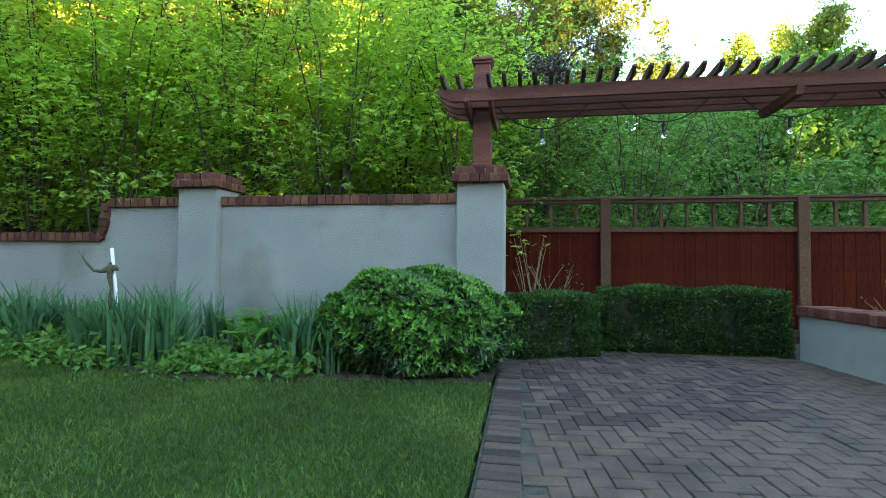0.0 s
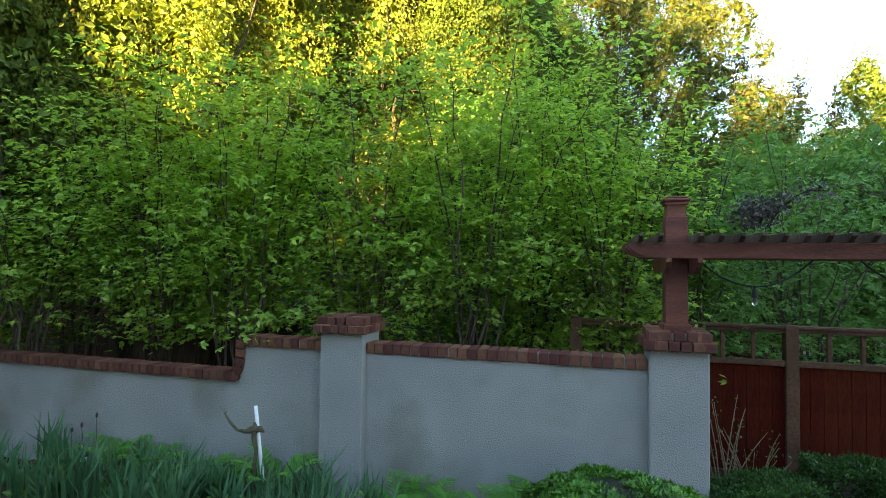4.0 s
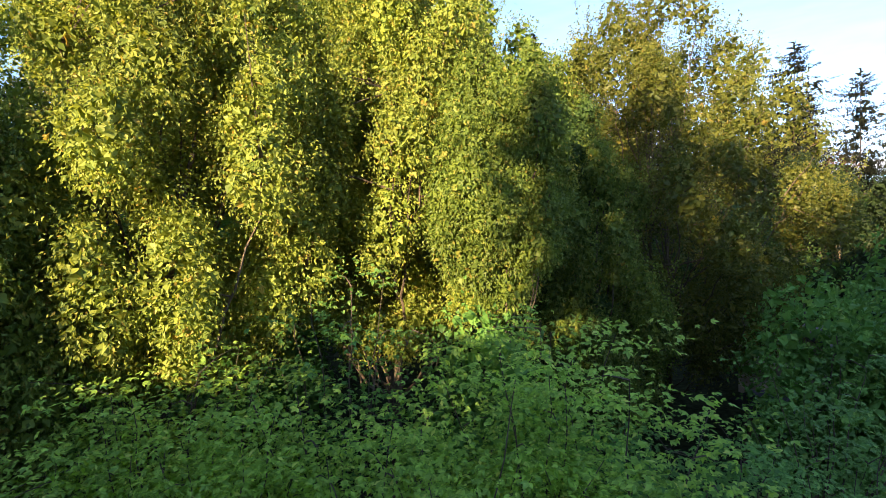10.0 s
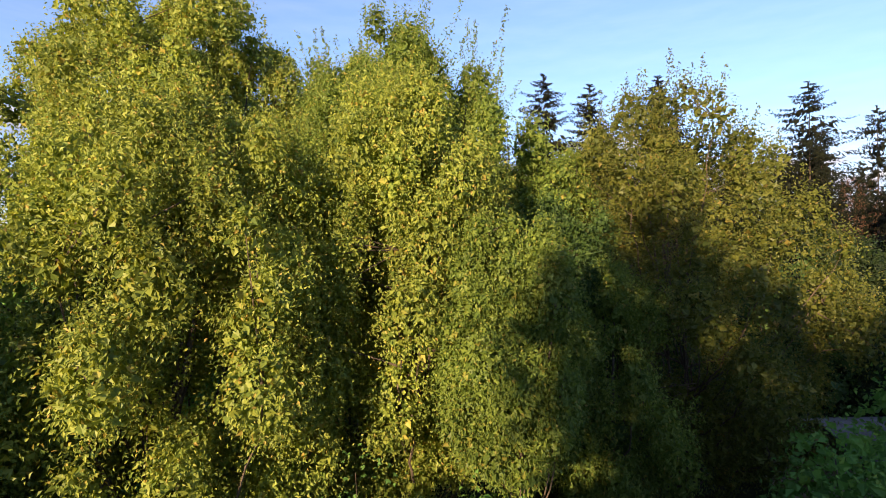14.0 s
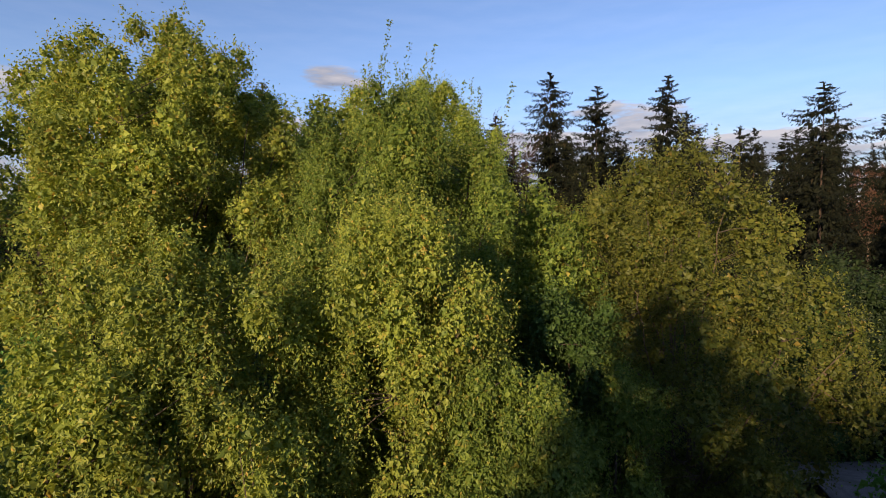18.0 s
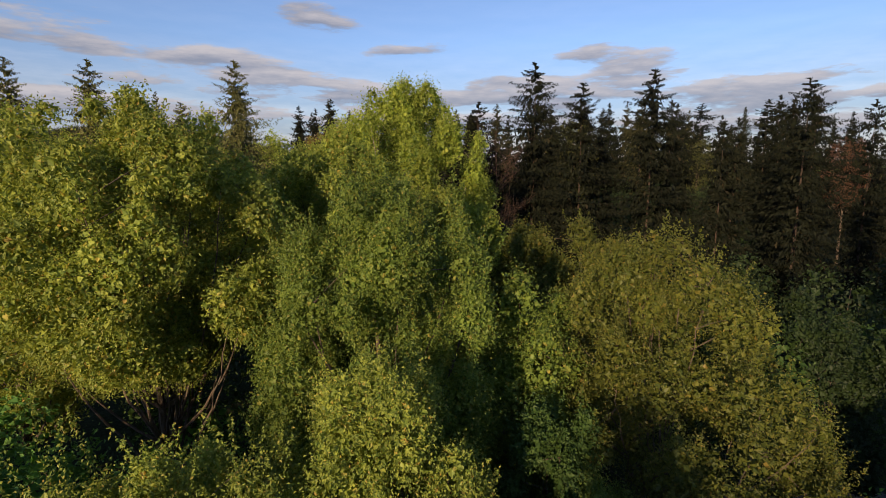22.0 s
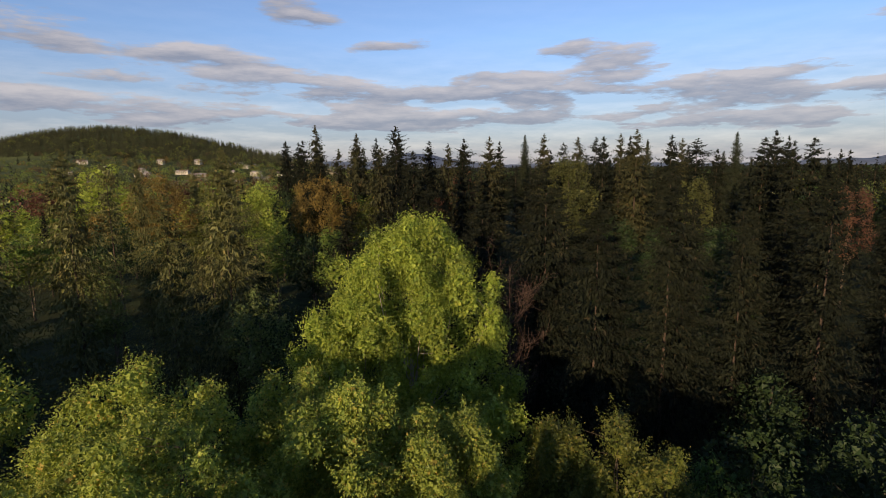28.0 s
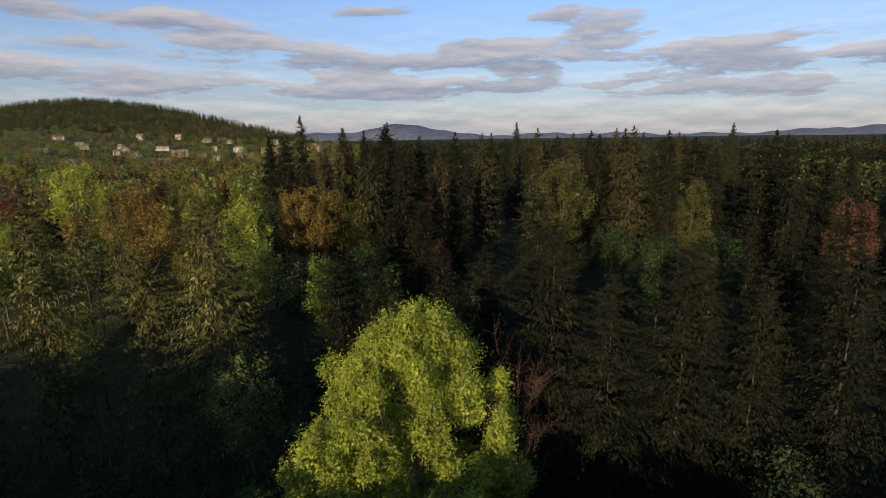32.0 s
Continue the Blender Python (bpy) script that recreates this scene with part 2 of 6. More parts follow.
M = {}
M["stucco"] = surface("stucco", (0.262, 0.262, 0.250), (0.318, 0.312, 0.290), 1.2, 0.9, 140, 0.16, 1.0, 70, (0.180, 0.174, 0.140), 1.1, spec=0.15, bump_dist=0.012)
M["brick"] = surface("brick", (0.125, 0.043, 0.031), (0.20, 0.078, 0.056), 14, 0.9, 160, 0.35, 0.7, 110, (0.06, 0.036, 0.03), 5.0, vary=0.4, bump_dist=0.006, spec=0.12)
M["mortar"] = surface("mortar", (0.2, 0.19, 0.17), (0.3, 0.28, 0.25), 20, 0.95, 150, 0.25, 0.5)
M["paver"] = surface("paver", (0.042, 0.025, 0.021), (0.076, 0.047, 0.037), 7, 0.8, 120, 0.3, 0.6, 90, (0.018, 0.014, 0.009), 2.2, vary=0.6, bump_dist=0.006)
M["sand"] = surface("joint_sand", (0.035, 0.038, 0.028), (0.070, 0.068, 0.049), 20, 0.95, 120, 0.4, 0.5)
M["fence"] = surface("red_stained_cedar", (0.049, 0.006, 0.003), (0.078, 0.011, 0.0045), 2.0, 0.75, 22, 0.35, 0.35, 22, (0.035, 0.007, 0.003), 1.0, vary=0.12, stretch=(6, 6, 0.7), spec=0.08)
M["fence_frame"] = surface("brown_stained_cedar", (0.068, 0.031, 0.017), (0.112, 0.053, 0.029), 3.0, 0.7, 30, 0.3, 0.35, 30, (0.045, 0.026, 0.017), 1.5, vary=0.15, spec=0.3)
M["pergola"] = surface("red_brown_timber", (0.120, 0.036, 0.020), (0.190, 0.063, 0.038), 2.5, 0.65, 30, 0.3, 0.35, 30, (0.070, 0.031, 0.024), 1.2, vary=0.15, spec=0.35, stretch=(0.7, 5, 5))
M["rafter"] = surface("weathered_timber", (0.062, 0.036, 0.028), (0.13, 0.085, 0.066), 3.5, 0.75, 35, 0.35, 0.4, 35, (0.09, 0.05, 0.04), 2.0, vary=0.25, spec=0.3)
M["bark"] = surface("grey_brown_bark", (0.060, 0.043, 0.030), (0.114, 0.087, 0.063), 3.0, 0.9, 26, 0.4, 0.9, 22, (0.042, 0.043, 0.028), 1.4, stretch=(3, 3, 0.6), bump_dist=0.03)
M["pale_bark"] = surface("pale_bark", (0.22, 0.19, 0.15), (0.36, 0.31, 0.25), 2.5, 0.85, 20, 0.35, 0.7, 18, (0.12, 0.12, 0.08), 1.2, stretch=(3, 3, 0.6), bump_dist=0.03)
M["dark_bark"] = surface("dark_conifer_bark", (0.026, 0.018, 0.013), (0.055, 0.037, 0.027), 3.0, 0.92, 20, 0.4, 0.9, 18, None, 1.0, stretch=(3, 3, 0.5), bump_dist=0.04)
M["twig"] = surface("thin_twig_bark", (0.034, 0.020, 0.014), (0.065, 0.038, 0.027), 4.0, 0.85, 40, 0.3, 0.0)
M["grass"] = leaf_material("lawn_blades", (0.050, 0.101, 0.020), (0.090, 0.158, 0.031), (0.165, 0.180, 0.056), 0.6, 0.35, patch=0.9, dry=(0.17, 0.2, 0.055))
M["turf"] = surface("turf", (0.024, 0.046, 0.012), (0.039, 0.070, 0.017), 1.6, 0.95, 70, 0.4, 0.6, 60, (0.049, 0.064, 0.021), 0.9, spec=0.1)
M["soil"] = surface("bed_soil", (0.045, 0.034, 0.024), (0.095, 0.07, 0.05), 6.0, 0.95, 60, 0.45, 1.0, 50, (0.03, 0.045, 0.02), 2.0, spec=0.1, bump_dist=0.03)
M["forest_floor"] = surface("forest_floor", (0.018, 0.022, 0.01), (0.036, 0.042, 0.018), 0.6, 0.95, 4.0, 0.5, 0.6, 3.0, (0.025, 0.04, 0.016), 0.15, spec=0.05, bump_dist=0.1)
M["iris"] = leaf_material("iris_blades", (0.042, 0.122, 0.054), (0.084, 0.193, 0.083), (0.140, 0.203, 0.088), 0.5, 0.25, patch=1.5)
M["fern"] = leaf_material("fern_fronds", (0.090, 0.255, 0.045), (0.165, 0.390, 0.068), None, 0.6, 0.4, patch=2.0)
M["shrub"] = leaf_material("glossy_shrub_leaves", (0.052, 0.155, 0.021), (0.135, 0.320, 0.042), (0.208, 0.398, 0.062), 0.36, 0.3, 0.5, patch=3.0)
M["hedge"] = leaf_material("clipped_box_leaves", (0.020, 0.061, 0.011), (0.048, 0.121, 0.021), (0.081, 0.161, 0.032), 0.42, 0.25, 0.45, patch=4.0)
# near-black fill stands in for the shade inside hedges and shrub
M["dark_core"] = surface("painted_inner_shade", (0.012, 0.014, 0.008), (0.025, 0.026, 0.014), 9.0, 0.95, 40, 0.4, 0.0)
M["thicket"] = leaf_material("spring_maple_leaves", (0.185, 0.330, 0.066), (0.40, 0.590, 0.118), (0.60, 0.65, 0.165), 0.5, 0.6, patch=0.6)
M["thicket_dark"] = leaf_material("deep_green_shrub_leaves", (0.078, 0.190, 0.042), (0.155, 0.305, 0.066), (0.225, 0.355, 0.082), 0.5, 0.45, patch=0.6)
M["willow"] = leaf_material("yellow_green_hanging_leaves", (0.106, 0.160, 0.030), (0.292, 0.338, 0.064), (0.385, 0.285, 0.07), 0.5, 0.42, 0.25, patch=0.4)
M["willow_green"] = leaf_material("fresh_green_hanging_leaves", (0.072, 0.122, 0.024), (0.182, 0.244, 0.046), (0.275, 0.240, 0.054), 0.5, 0.42, 0.25, patch=0.4)
M["olive"] = leaf_material("olive_young_leaves", (0.055, 0.078, 0.014), (0.138, 0.150, 0.029), (0.20, 0.155, 0.036), 0.5, 0.42, patch=0.4)
M["bright"] = leaf_material("bright_spring_leaves", (0.125, 0.185, 0.028), (0.29, 0.35, 0.058), (0.33, 0.345, 0.07), 0.5, 0.45, patch=0.4)
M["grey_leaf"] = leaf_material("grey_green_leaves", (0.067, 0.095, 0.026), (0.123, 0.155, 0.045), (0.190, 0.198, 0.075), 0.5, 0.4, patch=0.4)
M["ochre"] = leaf_material("ochre_opening_leaves", (0.115, 0.088, 0.022), (0.180, 0.130, 0.032), (0.170, 0.152, 0.034), 0.6, 0.4, patch=0.3)
M["rust"] = leaf_material("red_brown_young_leaves", (0.070, 0.034, 0.020), (0.110, 0.058, 0.032), None, 0.6, 0.4, patch=0.3)
# leaf green darkened: the wood's shade is painted into it
M["understory"] = leaf_material("shade_painted_understory_leaves", (0.030, 0.065, 0.014), (0.060, 0.105, 0.022), None, 0.6, 0.35, patch=0.3)
M["shrub_old"] = leaf_material("dark_glossy_old_leaves", (0.020, 0.060, 0.016), (0.045, 0.115, 0.026), None, 0.3, 0.2, 0.5, patch=3.0)
M["cane"] = surface("pale_rose_cane", (0.16, 0.11, 0.07), (0.26, 0.19, 0.12), 8.0, 0.7, 60, 0.3, 0.0)
# near-black green with the deep shade between trees painted into it
M["undergrowth"] = leaf_material("shade_painted_undergrowth", (0.014, 0.029, 0.009), (0.026, 0.046, 0.012), None, 0.6, 0.35, patch=0.3)
M["bronze"] = leaf_material("dusky_bronze_leaves", (0.030, 0.028, 0.024), (0.066, 0.058, 0.046), None, 0.4, 0.25, 0.5, patch=2.0)
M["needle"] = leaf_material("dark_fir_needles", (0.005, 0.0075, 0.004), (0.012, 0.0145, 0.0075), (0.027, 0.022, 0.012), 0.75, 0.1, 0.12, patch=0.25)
# lighter needles: the left firs' sunlit look is painted into the colour
M["needle_olive"] = leaf_material("sunlit_tone_olive_needles", (0.052, 0.060, 0.018), (0.105, 0.108, 0.032), (0.165, 0.135, 0.046), 0.6, 0.15, 0.25, patch=0.25)
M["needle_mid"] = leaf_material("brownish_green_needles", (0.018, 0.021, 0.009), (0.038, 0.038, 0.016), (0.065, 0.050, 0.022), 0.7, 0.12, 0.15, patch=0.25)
# distance haze is put into this needle colour for the far hill
M["needle_far"] = leaf_material("haze_toned_needles", (0.034, 0.042, 0.022), (0.062, 0.067, 0.034), (0.085, 0.075, 0.040), 0.8, 0.12, 0.1, patch=0.02)
# olive leaf colour darkened so that far crowns read as shaded
M["shade_olive"] = leaf_material("shade_dulled_olive_leaves", (0.036, 0.046, 0.013), (0.070, 0.076, 0.020), (0.10, 0.095, 0.024), 0.6, 0.35, patch=0.3)
M["needle_blue"] = leaf_material("blue_green_needles", (0.010, 0.015, 0.006), (0.020, 0.026, 0.010), None, 0.6, 0.12, 0.25, patch=0.25)
M["white_pipe"] = surface("white_plastic", (0.68, 0.68, 0.66), (0.78, 0.78, 0.76), 12, 0.45, 60, 0.08, 0.1)
M["drift"] = surface("mossy_driftwood", (0.055, 0.045, 0.03), (0.12, 0.1, 0.055), 25, 0.9, 120, 0.4, 0.8, 60, (0.09, 0.1, 0.03), 8.0)
M["cable"] = surface("black_rubber", (0.012, 0.014, 0.014), (0.02, 0.022, 0.022), 30, 0.6, 90, 0.2, 0.0)
M["roof"] = surface("grey_shingle", (0.13, 0.12, 0.12), (0.21, 0.19, 0.185), 3.0, 0.9, 40, 0.35, 0.5, 30, (0.1, 0.1, 0.08), 0.7)
M["dark_trim"] = surface("dark_fascia", (0.02, 0.02, 0.022), (0.035, 0.034, 0.036), 5, 0.6, 30, 0.2, 0.0)
M["siding"] = surface("painted_siding", (0.42, 0.36, 0.29), (0.5, 0.44, 0.36), 1.0, 0.75, 30, 0.12, 0.2, 20, (0.3, 0.27, 0.22), 0.6)
M["pale_siding"] = surface("pale_siding", (0.347, 0.328, 0.277), (0.403, 0.382, 0.323), 0.5, 0.75, 8, 0.1, 0.0, vary=0.2)
M["old_fence"] = surface("old_brown_boards", (0.075, 0.04, 0.028), (0.13, 0.075, 0.05), 2.0, 0.85, 25, 0.3, 0.3, 25, None, 1.0, vary=0.2, stretch=(5, 5, 0.7))
M["car"] = surface("dark_blue_car_paint", (0.016, 0.022, 0.035), (0.024, 0.032, 0.05), 2.0, 0.22, 30, 0.1, 0.0, spec=0.6)
M["tyre"] = surface("tyre_rubber", (0.014, 0.014, 0.014), (0.024, 0.024, 0.024), 20, 0.85, 60, 0.2, 0.0)
M["steel"] = surface("wheel_alloy", (0.4, 0.41, 0.42), (0.5, 0.51, 0.52), 10, 0.35, 60, 0.1, 0.0, metal=0.9)
M["hill"] = surface("wooded_hillside", (0.034, 0.045, 0.022), (0.066, 0.077, 0.032), 0.012, 0.95, 0.08, 0.5, 0.8, 0.06, (0.090, 0.106, 0.030), 0.004, spec=0.05, bump_dist=6.0)
# the ridge's blue-grey is distance haze painted into its base colour
M["ridge"] = surface("painted_haze_ridge", (0.13, 0.16, 0.2), (0.17, 0.195, 0.23), 0.004, 0.95, 0.02, 0.2, 0.0, spec=0.0)


def glass_material():
    m, nt, out = material("bulb_glass")
    p = nt.nodes.new("ShaderNodeBsdfPrincipled")
    p.inputs["Base Color"].default_value = (0.92, 0.94, 0.96, 1)
    p.inputs["Roughness"].default_value, p.inputs["Transmission Weight"].default_value, p.inputs["IOR"].default_value = 0.08, 0.9, 1.45
    nt.links.new(p.outputs[0], out.inputs[0])
    return m


M["glass"] = glass_material()
M["window"] = surface("dark_window_glass", (0.02, 0.025, 0.03), (0.035, 0.04, 0.045), 1.0, 0.08, 5, 0.1, 0.0, spec=0.8)


# ---- geometry helpers: a shape is (vertices, [face arrays]) ----
def mesh_of(name, geo, mat, smooth=False):
    V, F = geo
    V = np.asarray(V, np.float32)
    F = [np.asarray(f, np.int32) for f in F if len(f)]
    me = bpy.data.meshes.new(name)
    loops = np.concatenate([f.ravel() for f in F])
    sizes = np.concatenate([np.full(len(f), f.shape[1], np.int32) for f in F])
    starts = np.concatenate([[0], np.cumsum(sizes)[:-1]]).astype(np.int32)
    me.vertices.add(len(V))
    me.vertices.foreach_set("co", V.ravel())
    me.loops.add(len(loops))
    me.loops.foreach_set("vertex_index", loops)
    me.polygons.add(len(sizes))
    me.polygons.foreach_set("loop_start", starts)
    me.polygons.foreach_set("use_smooth", np.full(len(sizes), bool(smooth)))
    me.update(calc_edges=True)
    me.materials.append(mat)
    return me


def join(*geos):
    V, F, n = [], [], 0
    for v, f in geos:
        v = np.asarray(v, float)
        V.append(v)
        F += [np.asarray(q) + n for q in f if len(q)]
        n += len(v)
    return np.concatenate(V), F


def moved(geo, m):
    V = np.asarray(geo[0], float)
    A = np.array(m)
    return V @ A[:3, :3].T + A[:3, 3], geo[1]


def thing(name, m, label="", category="", group="", kind=""):
    ob = new(name)
    ob.empty_display_size = 0.2
    ob.matrix_world = m
    return tagged(ob, label, category, group, kind)


def part(name, geo, mat, parent=None, label="", smooth=False, m=None):
    me = geo if isinstance(geo, bpy.types.Mesh) else mesh_of(name, geo, mat, smooth)
    ob = new(name, me)
    if parent is not None:
        ob.parent = parent
    if m is not None:
        ob.matrix_basis = m
    return tagged(ob, label)


def box(sx, sy, sz, at=(0, 0, 0), bevel=0.0):
    """A box with chamfered edges, centred on at."""
    bm = bmesh.new()
    bmesh.ops.create_cube(bm, size=1.0)
    bmesh.ops.scale(bm, vec=(sx, sy, sz), verts=bm.verts)
    if bevel:
        bmesh.ops.bevel(bm, geom=list(bm.edges), offset=bevel, segments=1, affect="EDGES", profile=0.5)
    geo = from_bm(bm)
    return geo[0] + np.array(at), geo[1]


def from_bm(bm):
    bm.verts.index_update()
    V = np.array([v.co[:] for v in bm.verts])
    by = {}
    for f in bm.faces:
        by.setdefault(len(f.verts), []).append([v.index for v in f.verts])
    bm.free()
    return V, [np.array(f) for f in by.values()]


def prism(profile, depth, bevel=0.0):
    """A flat outline (x, z) pulled to a depth along y, centred."""
    bm = bmesh.new()
    vs = [bm.verts.new((x, -depth / 2, z)) for x, z in profile]
    f = bm.faces.new(vs)
    r = bmesh.ops.extrude_face_region(bm, geom=[f])
    bmesh.ops.translate(bm, vec=(0, depth, 0), verts=[v for v in r["geom"] if isinstance(v, bmesh.types.BMVert)])
    bmesh.ops.recalc_face_normals(bm, faces=bm.faces)
    if bevel:
        bmesh.ops.bevel(bm, geom=list(bm.edges), offset=bevel, segments=1, affect="EDGES", profile=0.5)
    return from_bm(bm)


def tube(points, radii, sides=6):
    P = np.asarray(points, float)
    n = len(P)
    R = np.broadcast_to(np.asarray(radii, float), (n,))
    T = np.gradient(P, axis=0)
    T /= np.linalg.norm(T, axis=1)[:, None] + 1e-9
    ref = np.where(np.abs(T[:, 2:3]) > 0.9, [[1.0, 0, 0]], [[0, 0, 1.0]])
    A = np.cross(T, ref)
    A /= np.linalg.norm(A, axis=1)[:, None] + 1e-9
    B = np.cross(T, A)
    a = np.arange(sides) * 2 * np.pi / sides
    ring = np.cos(a)[None, :, None] * A[:, None] + np.sin(a)[None, :, None] * B[:, None]
    V = (P[:, None] + ring * R[:, None, None]).reshape(-1, 3)
    i, j = np.meshgrid(np.arange(n - 1), np.arange(sides), indexing="ij")
    k = (j + 1) % sides
    Q = np.stack([i * sides + j, i * sides + k, (i + 1) * sides + k, (i + 1) * sides + j], -1).reshape(-1, 4)
    caps = np.array([np.arange(sides)[::-1], (n - 1) * sides + np.arange(sides)])
    return V, [Q, caps]


def unit(v):
    return v / (np.linalg.norm(v, axis=-1, keepdims=True) + 1e-9)


def blades(P, D, Nr, size, width=0.32, fold=0.1, belly=0.42):
    """One folded four-cornered leaf at each place P, along D, facing Nr."""
    size = np.broadcast_to(np.asarray(size, float), (len(P),))[:, None]
    D = unit(D)
    S = unit(np.cross(D, Nr))
    U = np.cross(S, D)
    mid = P + D * size * belly + U * size * fold
    V = np.stack([P, mid + S * size * width, P + D * size - U * size * fold, mid - S * size * width], 1).reshape(-1, 3)
    return V, [np.arange(len(P) * 4).reshape(-1, 4)]


def bezier(a, b, c, n):
    t = np.linspace(0, 1, n)[:, None]
    return (1 - t) ** 2 * a + 2 * t * (1 - t) * b + t**2 * c


# ---- ground ----
G = pose(-0.34, 6.0, 0, 0, 0, -8)      # the garden wall's own axes: x along it, y behind it
rng = np.random.default_rng(7)


def in_garden(x, y, z=0.0, turn=0.0):
    return G @ pose(x, y, z, 0, 0, turn)


def ground_sheet():
    """One sheet to the horizon, finer near the garden."""
    r = np.concatenate([np.linspace(0, 60, 25), np.geomspace(70, 4600, 26)])
    a = np.linspace(0, 2 * np.pi, 73)[:-1]
    X, Y = r[:, None] * np.cos(a), r[:, None] * np.sin(a) + 5
    Z = np.where(r[:, None] > 75, np.sin(X * 0.013) * np.cos(Y * 0.011) * 1.2, 0.0) - 0.06 + 0 * X
    V = np.stack([X, Y, Z], -1).reshape(-1, 3)
    i, j = np.meshgrid(np.arange(len(r) - 1), np.arange(72), indexing="ij")
    k = (j + 1) % 72
    Q = np.stack([i * 72 + j, (i + 1) * 72 + j, (i + 1) * 72 + k, i * 72 + k], -1).reshape(-1, 4)
    return V, [Q]


tagged(part("ground", ground_sheet(), M["forest_floor"]), "dark leafy woodland floor reaching to the horizon", "ground", kind="structure")

BED = [(-7.5, -1.1), (-4.33, -1.25), (-3.19, -1.45), (-2.04, -1.74), (-1.17, -1.62), (-0.6, -1.46), (0.48, -1.38)]


def bed_edge(x):
    xs, ys = zip(*BED)
    return np.interp(x, xs, ys)


def flat(outline, z, thick):
    bm = bmesh.new()
    f = bm.faces.new([bm.verts.new((x, y, z)) for x, y in outline])
    r = bmesh.ops.extrude_face_region(bm, geom=[f])
    bmesh.ops.translate(bm, vec=(0, 0, -thick), verts=[v for v in r["geom"] if isinstance(v, bmesh.types.BMVert)])
    bmesh.ops.recalc_face_normals(bm, faces=bm.faces)
    return from_bm(bm)


def edge_x(y):
    """Where lawn and patio meet."""
    return 0.5 - (y + 0.57) * 0.027


lawn = thing("lawn", G, "mown green lawn with worn pale patches beside the flower bed", "lawn", kind="structure")
turf_line = [(x, bed_edge(x)) for x in np.linspace(-7.5, 0.46, 24)]
part("turf", flat(turf_line + [(edge_x(-1.6) - 0.02, -1.6), (edge_x(-6.5) - 0.02, -6.5), (-7.5, -6.5)], 0.0, 0.05), M["turf"], lawn)


def lawn_blades():
    n = 80000
    x = rng.uniform(-6.6, 0.6, n)
    y = -1.0 - rng.uniform(0, 1, n) * 4.0
    ok = (y < bed_edge(x) + 0.03) & (x < edge_x(y) - 0.01)
    x, y = x[ok], y[ok]
    n = len(x)
    P = np.stack([x, y, np.full(n, -0.002)], -1)
    D = unit(np.stack([rng.normal(0, 0.45, n), rng.normal(0, 0.45, n), np.ones(n)], -1))
    return blades(P, D, rng.normal(size=(n, 3)), rng.uniform(0.03, 0.06, n), 0.09, 0.1)


tagged(part("grass", lawn_blades(), M["grass"], lawn, "short grass blades"), kind="stuff")

bed = [(x, bed_edge(x) + 0.02) for x in np.linspace(-7.5, 0.48, 24)] + [(0.5, -0.5), (0.52, 0.02), (-7.5, 0.02)]
tagged(part("flower_bed", flat(bed, 0.012, 0.06), M["soil"], m=G), "dark bare soil of a border under a wall", "flower bed", kind="structure")

# ---- stucco wall with brick coping ----
wall = thing("wall_garden", G, "grey rough stucco garden wall with red brick coping and two piers", "garden wall", kind="structure")
TOP, LOW, CAPH = 1.65, 1.225, 0.11


def wall_outline(x0, x1, z):
    return [(x0, -0.1), (x1, -0.1), (x1, z), (x0, z)]


def stepped_outline():
    pts = [(-9.5, -0.1), (-3.3, -0.1), (-3.3, TOP), (-4.45, TOP)]
    for a in np.linspace(0, 90, 7):
        pts.append((-4.61 + 0.16 * math.cos(radians(a)) - 0.0, LOW + 0.16 - 0.16 * math.sin(radians(a))))
    return pts + [(-9.5, LOW)]


part("wall_panel", moved(prism(wall_outline(-2.95, 0.02, TOP), 0.2, 0.006), pose(0, 0.2, 0)), M["stucco"], wall, "streaked grey stucco")
part("wall_panel", moved(prism(stepped_outline(), 0.2, 0.006), pose(0, 0.22, 0)), M["stucco"], wall, "lower stepped stucco run")
PIER = 0.51
pier_geo = box(PIER, 0.46, 1.96, (0, 0, 0.88), 0.012)
PIERS = [(-3.125, 0.23), (PIER / 2, 0.23)]
piers = [part("pier", pier_geo, M["stucco"], wall, "square stucco pier", m=pose(x, y, 0)) for x, y in PIERS]

brick_mesh = mesh_of("brick", box(0.092, 0.26, CAPH, (0, 0, 0), 0.006), M["brick"])
cap_mesh = mesh_of("brick", box(0.092, 0.2, 0.088, (0, 0, 0), 0.007), M["brick"])
mortar_strip = []


def coping_brick(x, z, tilt=0.0):
    part("brick", brick_mesh, None, wall, m=pose(x + random.uniform(-0.003, 0.003), 0.2 + random.uniform(-0.006, 0.006), z + random.uniform(-0.004, 0.004), random.uniform(-1, 1), tilt, random.uniform(-1, 1)))


for i in range(28):
    coping_brick(-2.82 + i * 0.1025, TOP + CAPH / 2)
for i in range(10):
    coping_brick(-3.43 - i * 0.1025, TOP + CAPH / 2)
coping_brick(-4.46, TOP - 0.0, -84)
coping_brick(-4.465, TOP - 0.1, -84)
coping_brick(-4.475, TOP - 0.2, -80)
coping_brick(-4.5, TOP - 0.29, -62)
coping_brick(-4.54, TOP - 0.37, -35)
for i in range(50):
    coping_brick(-4.61 - i * 0.1025, LOW + CAPH / 2)
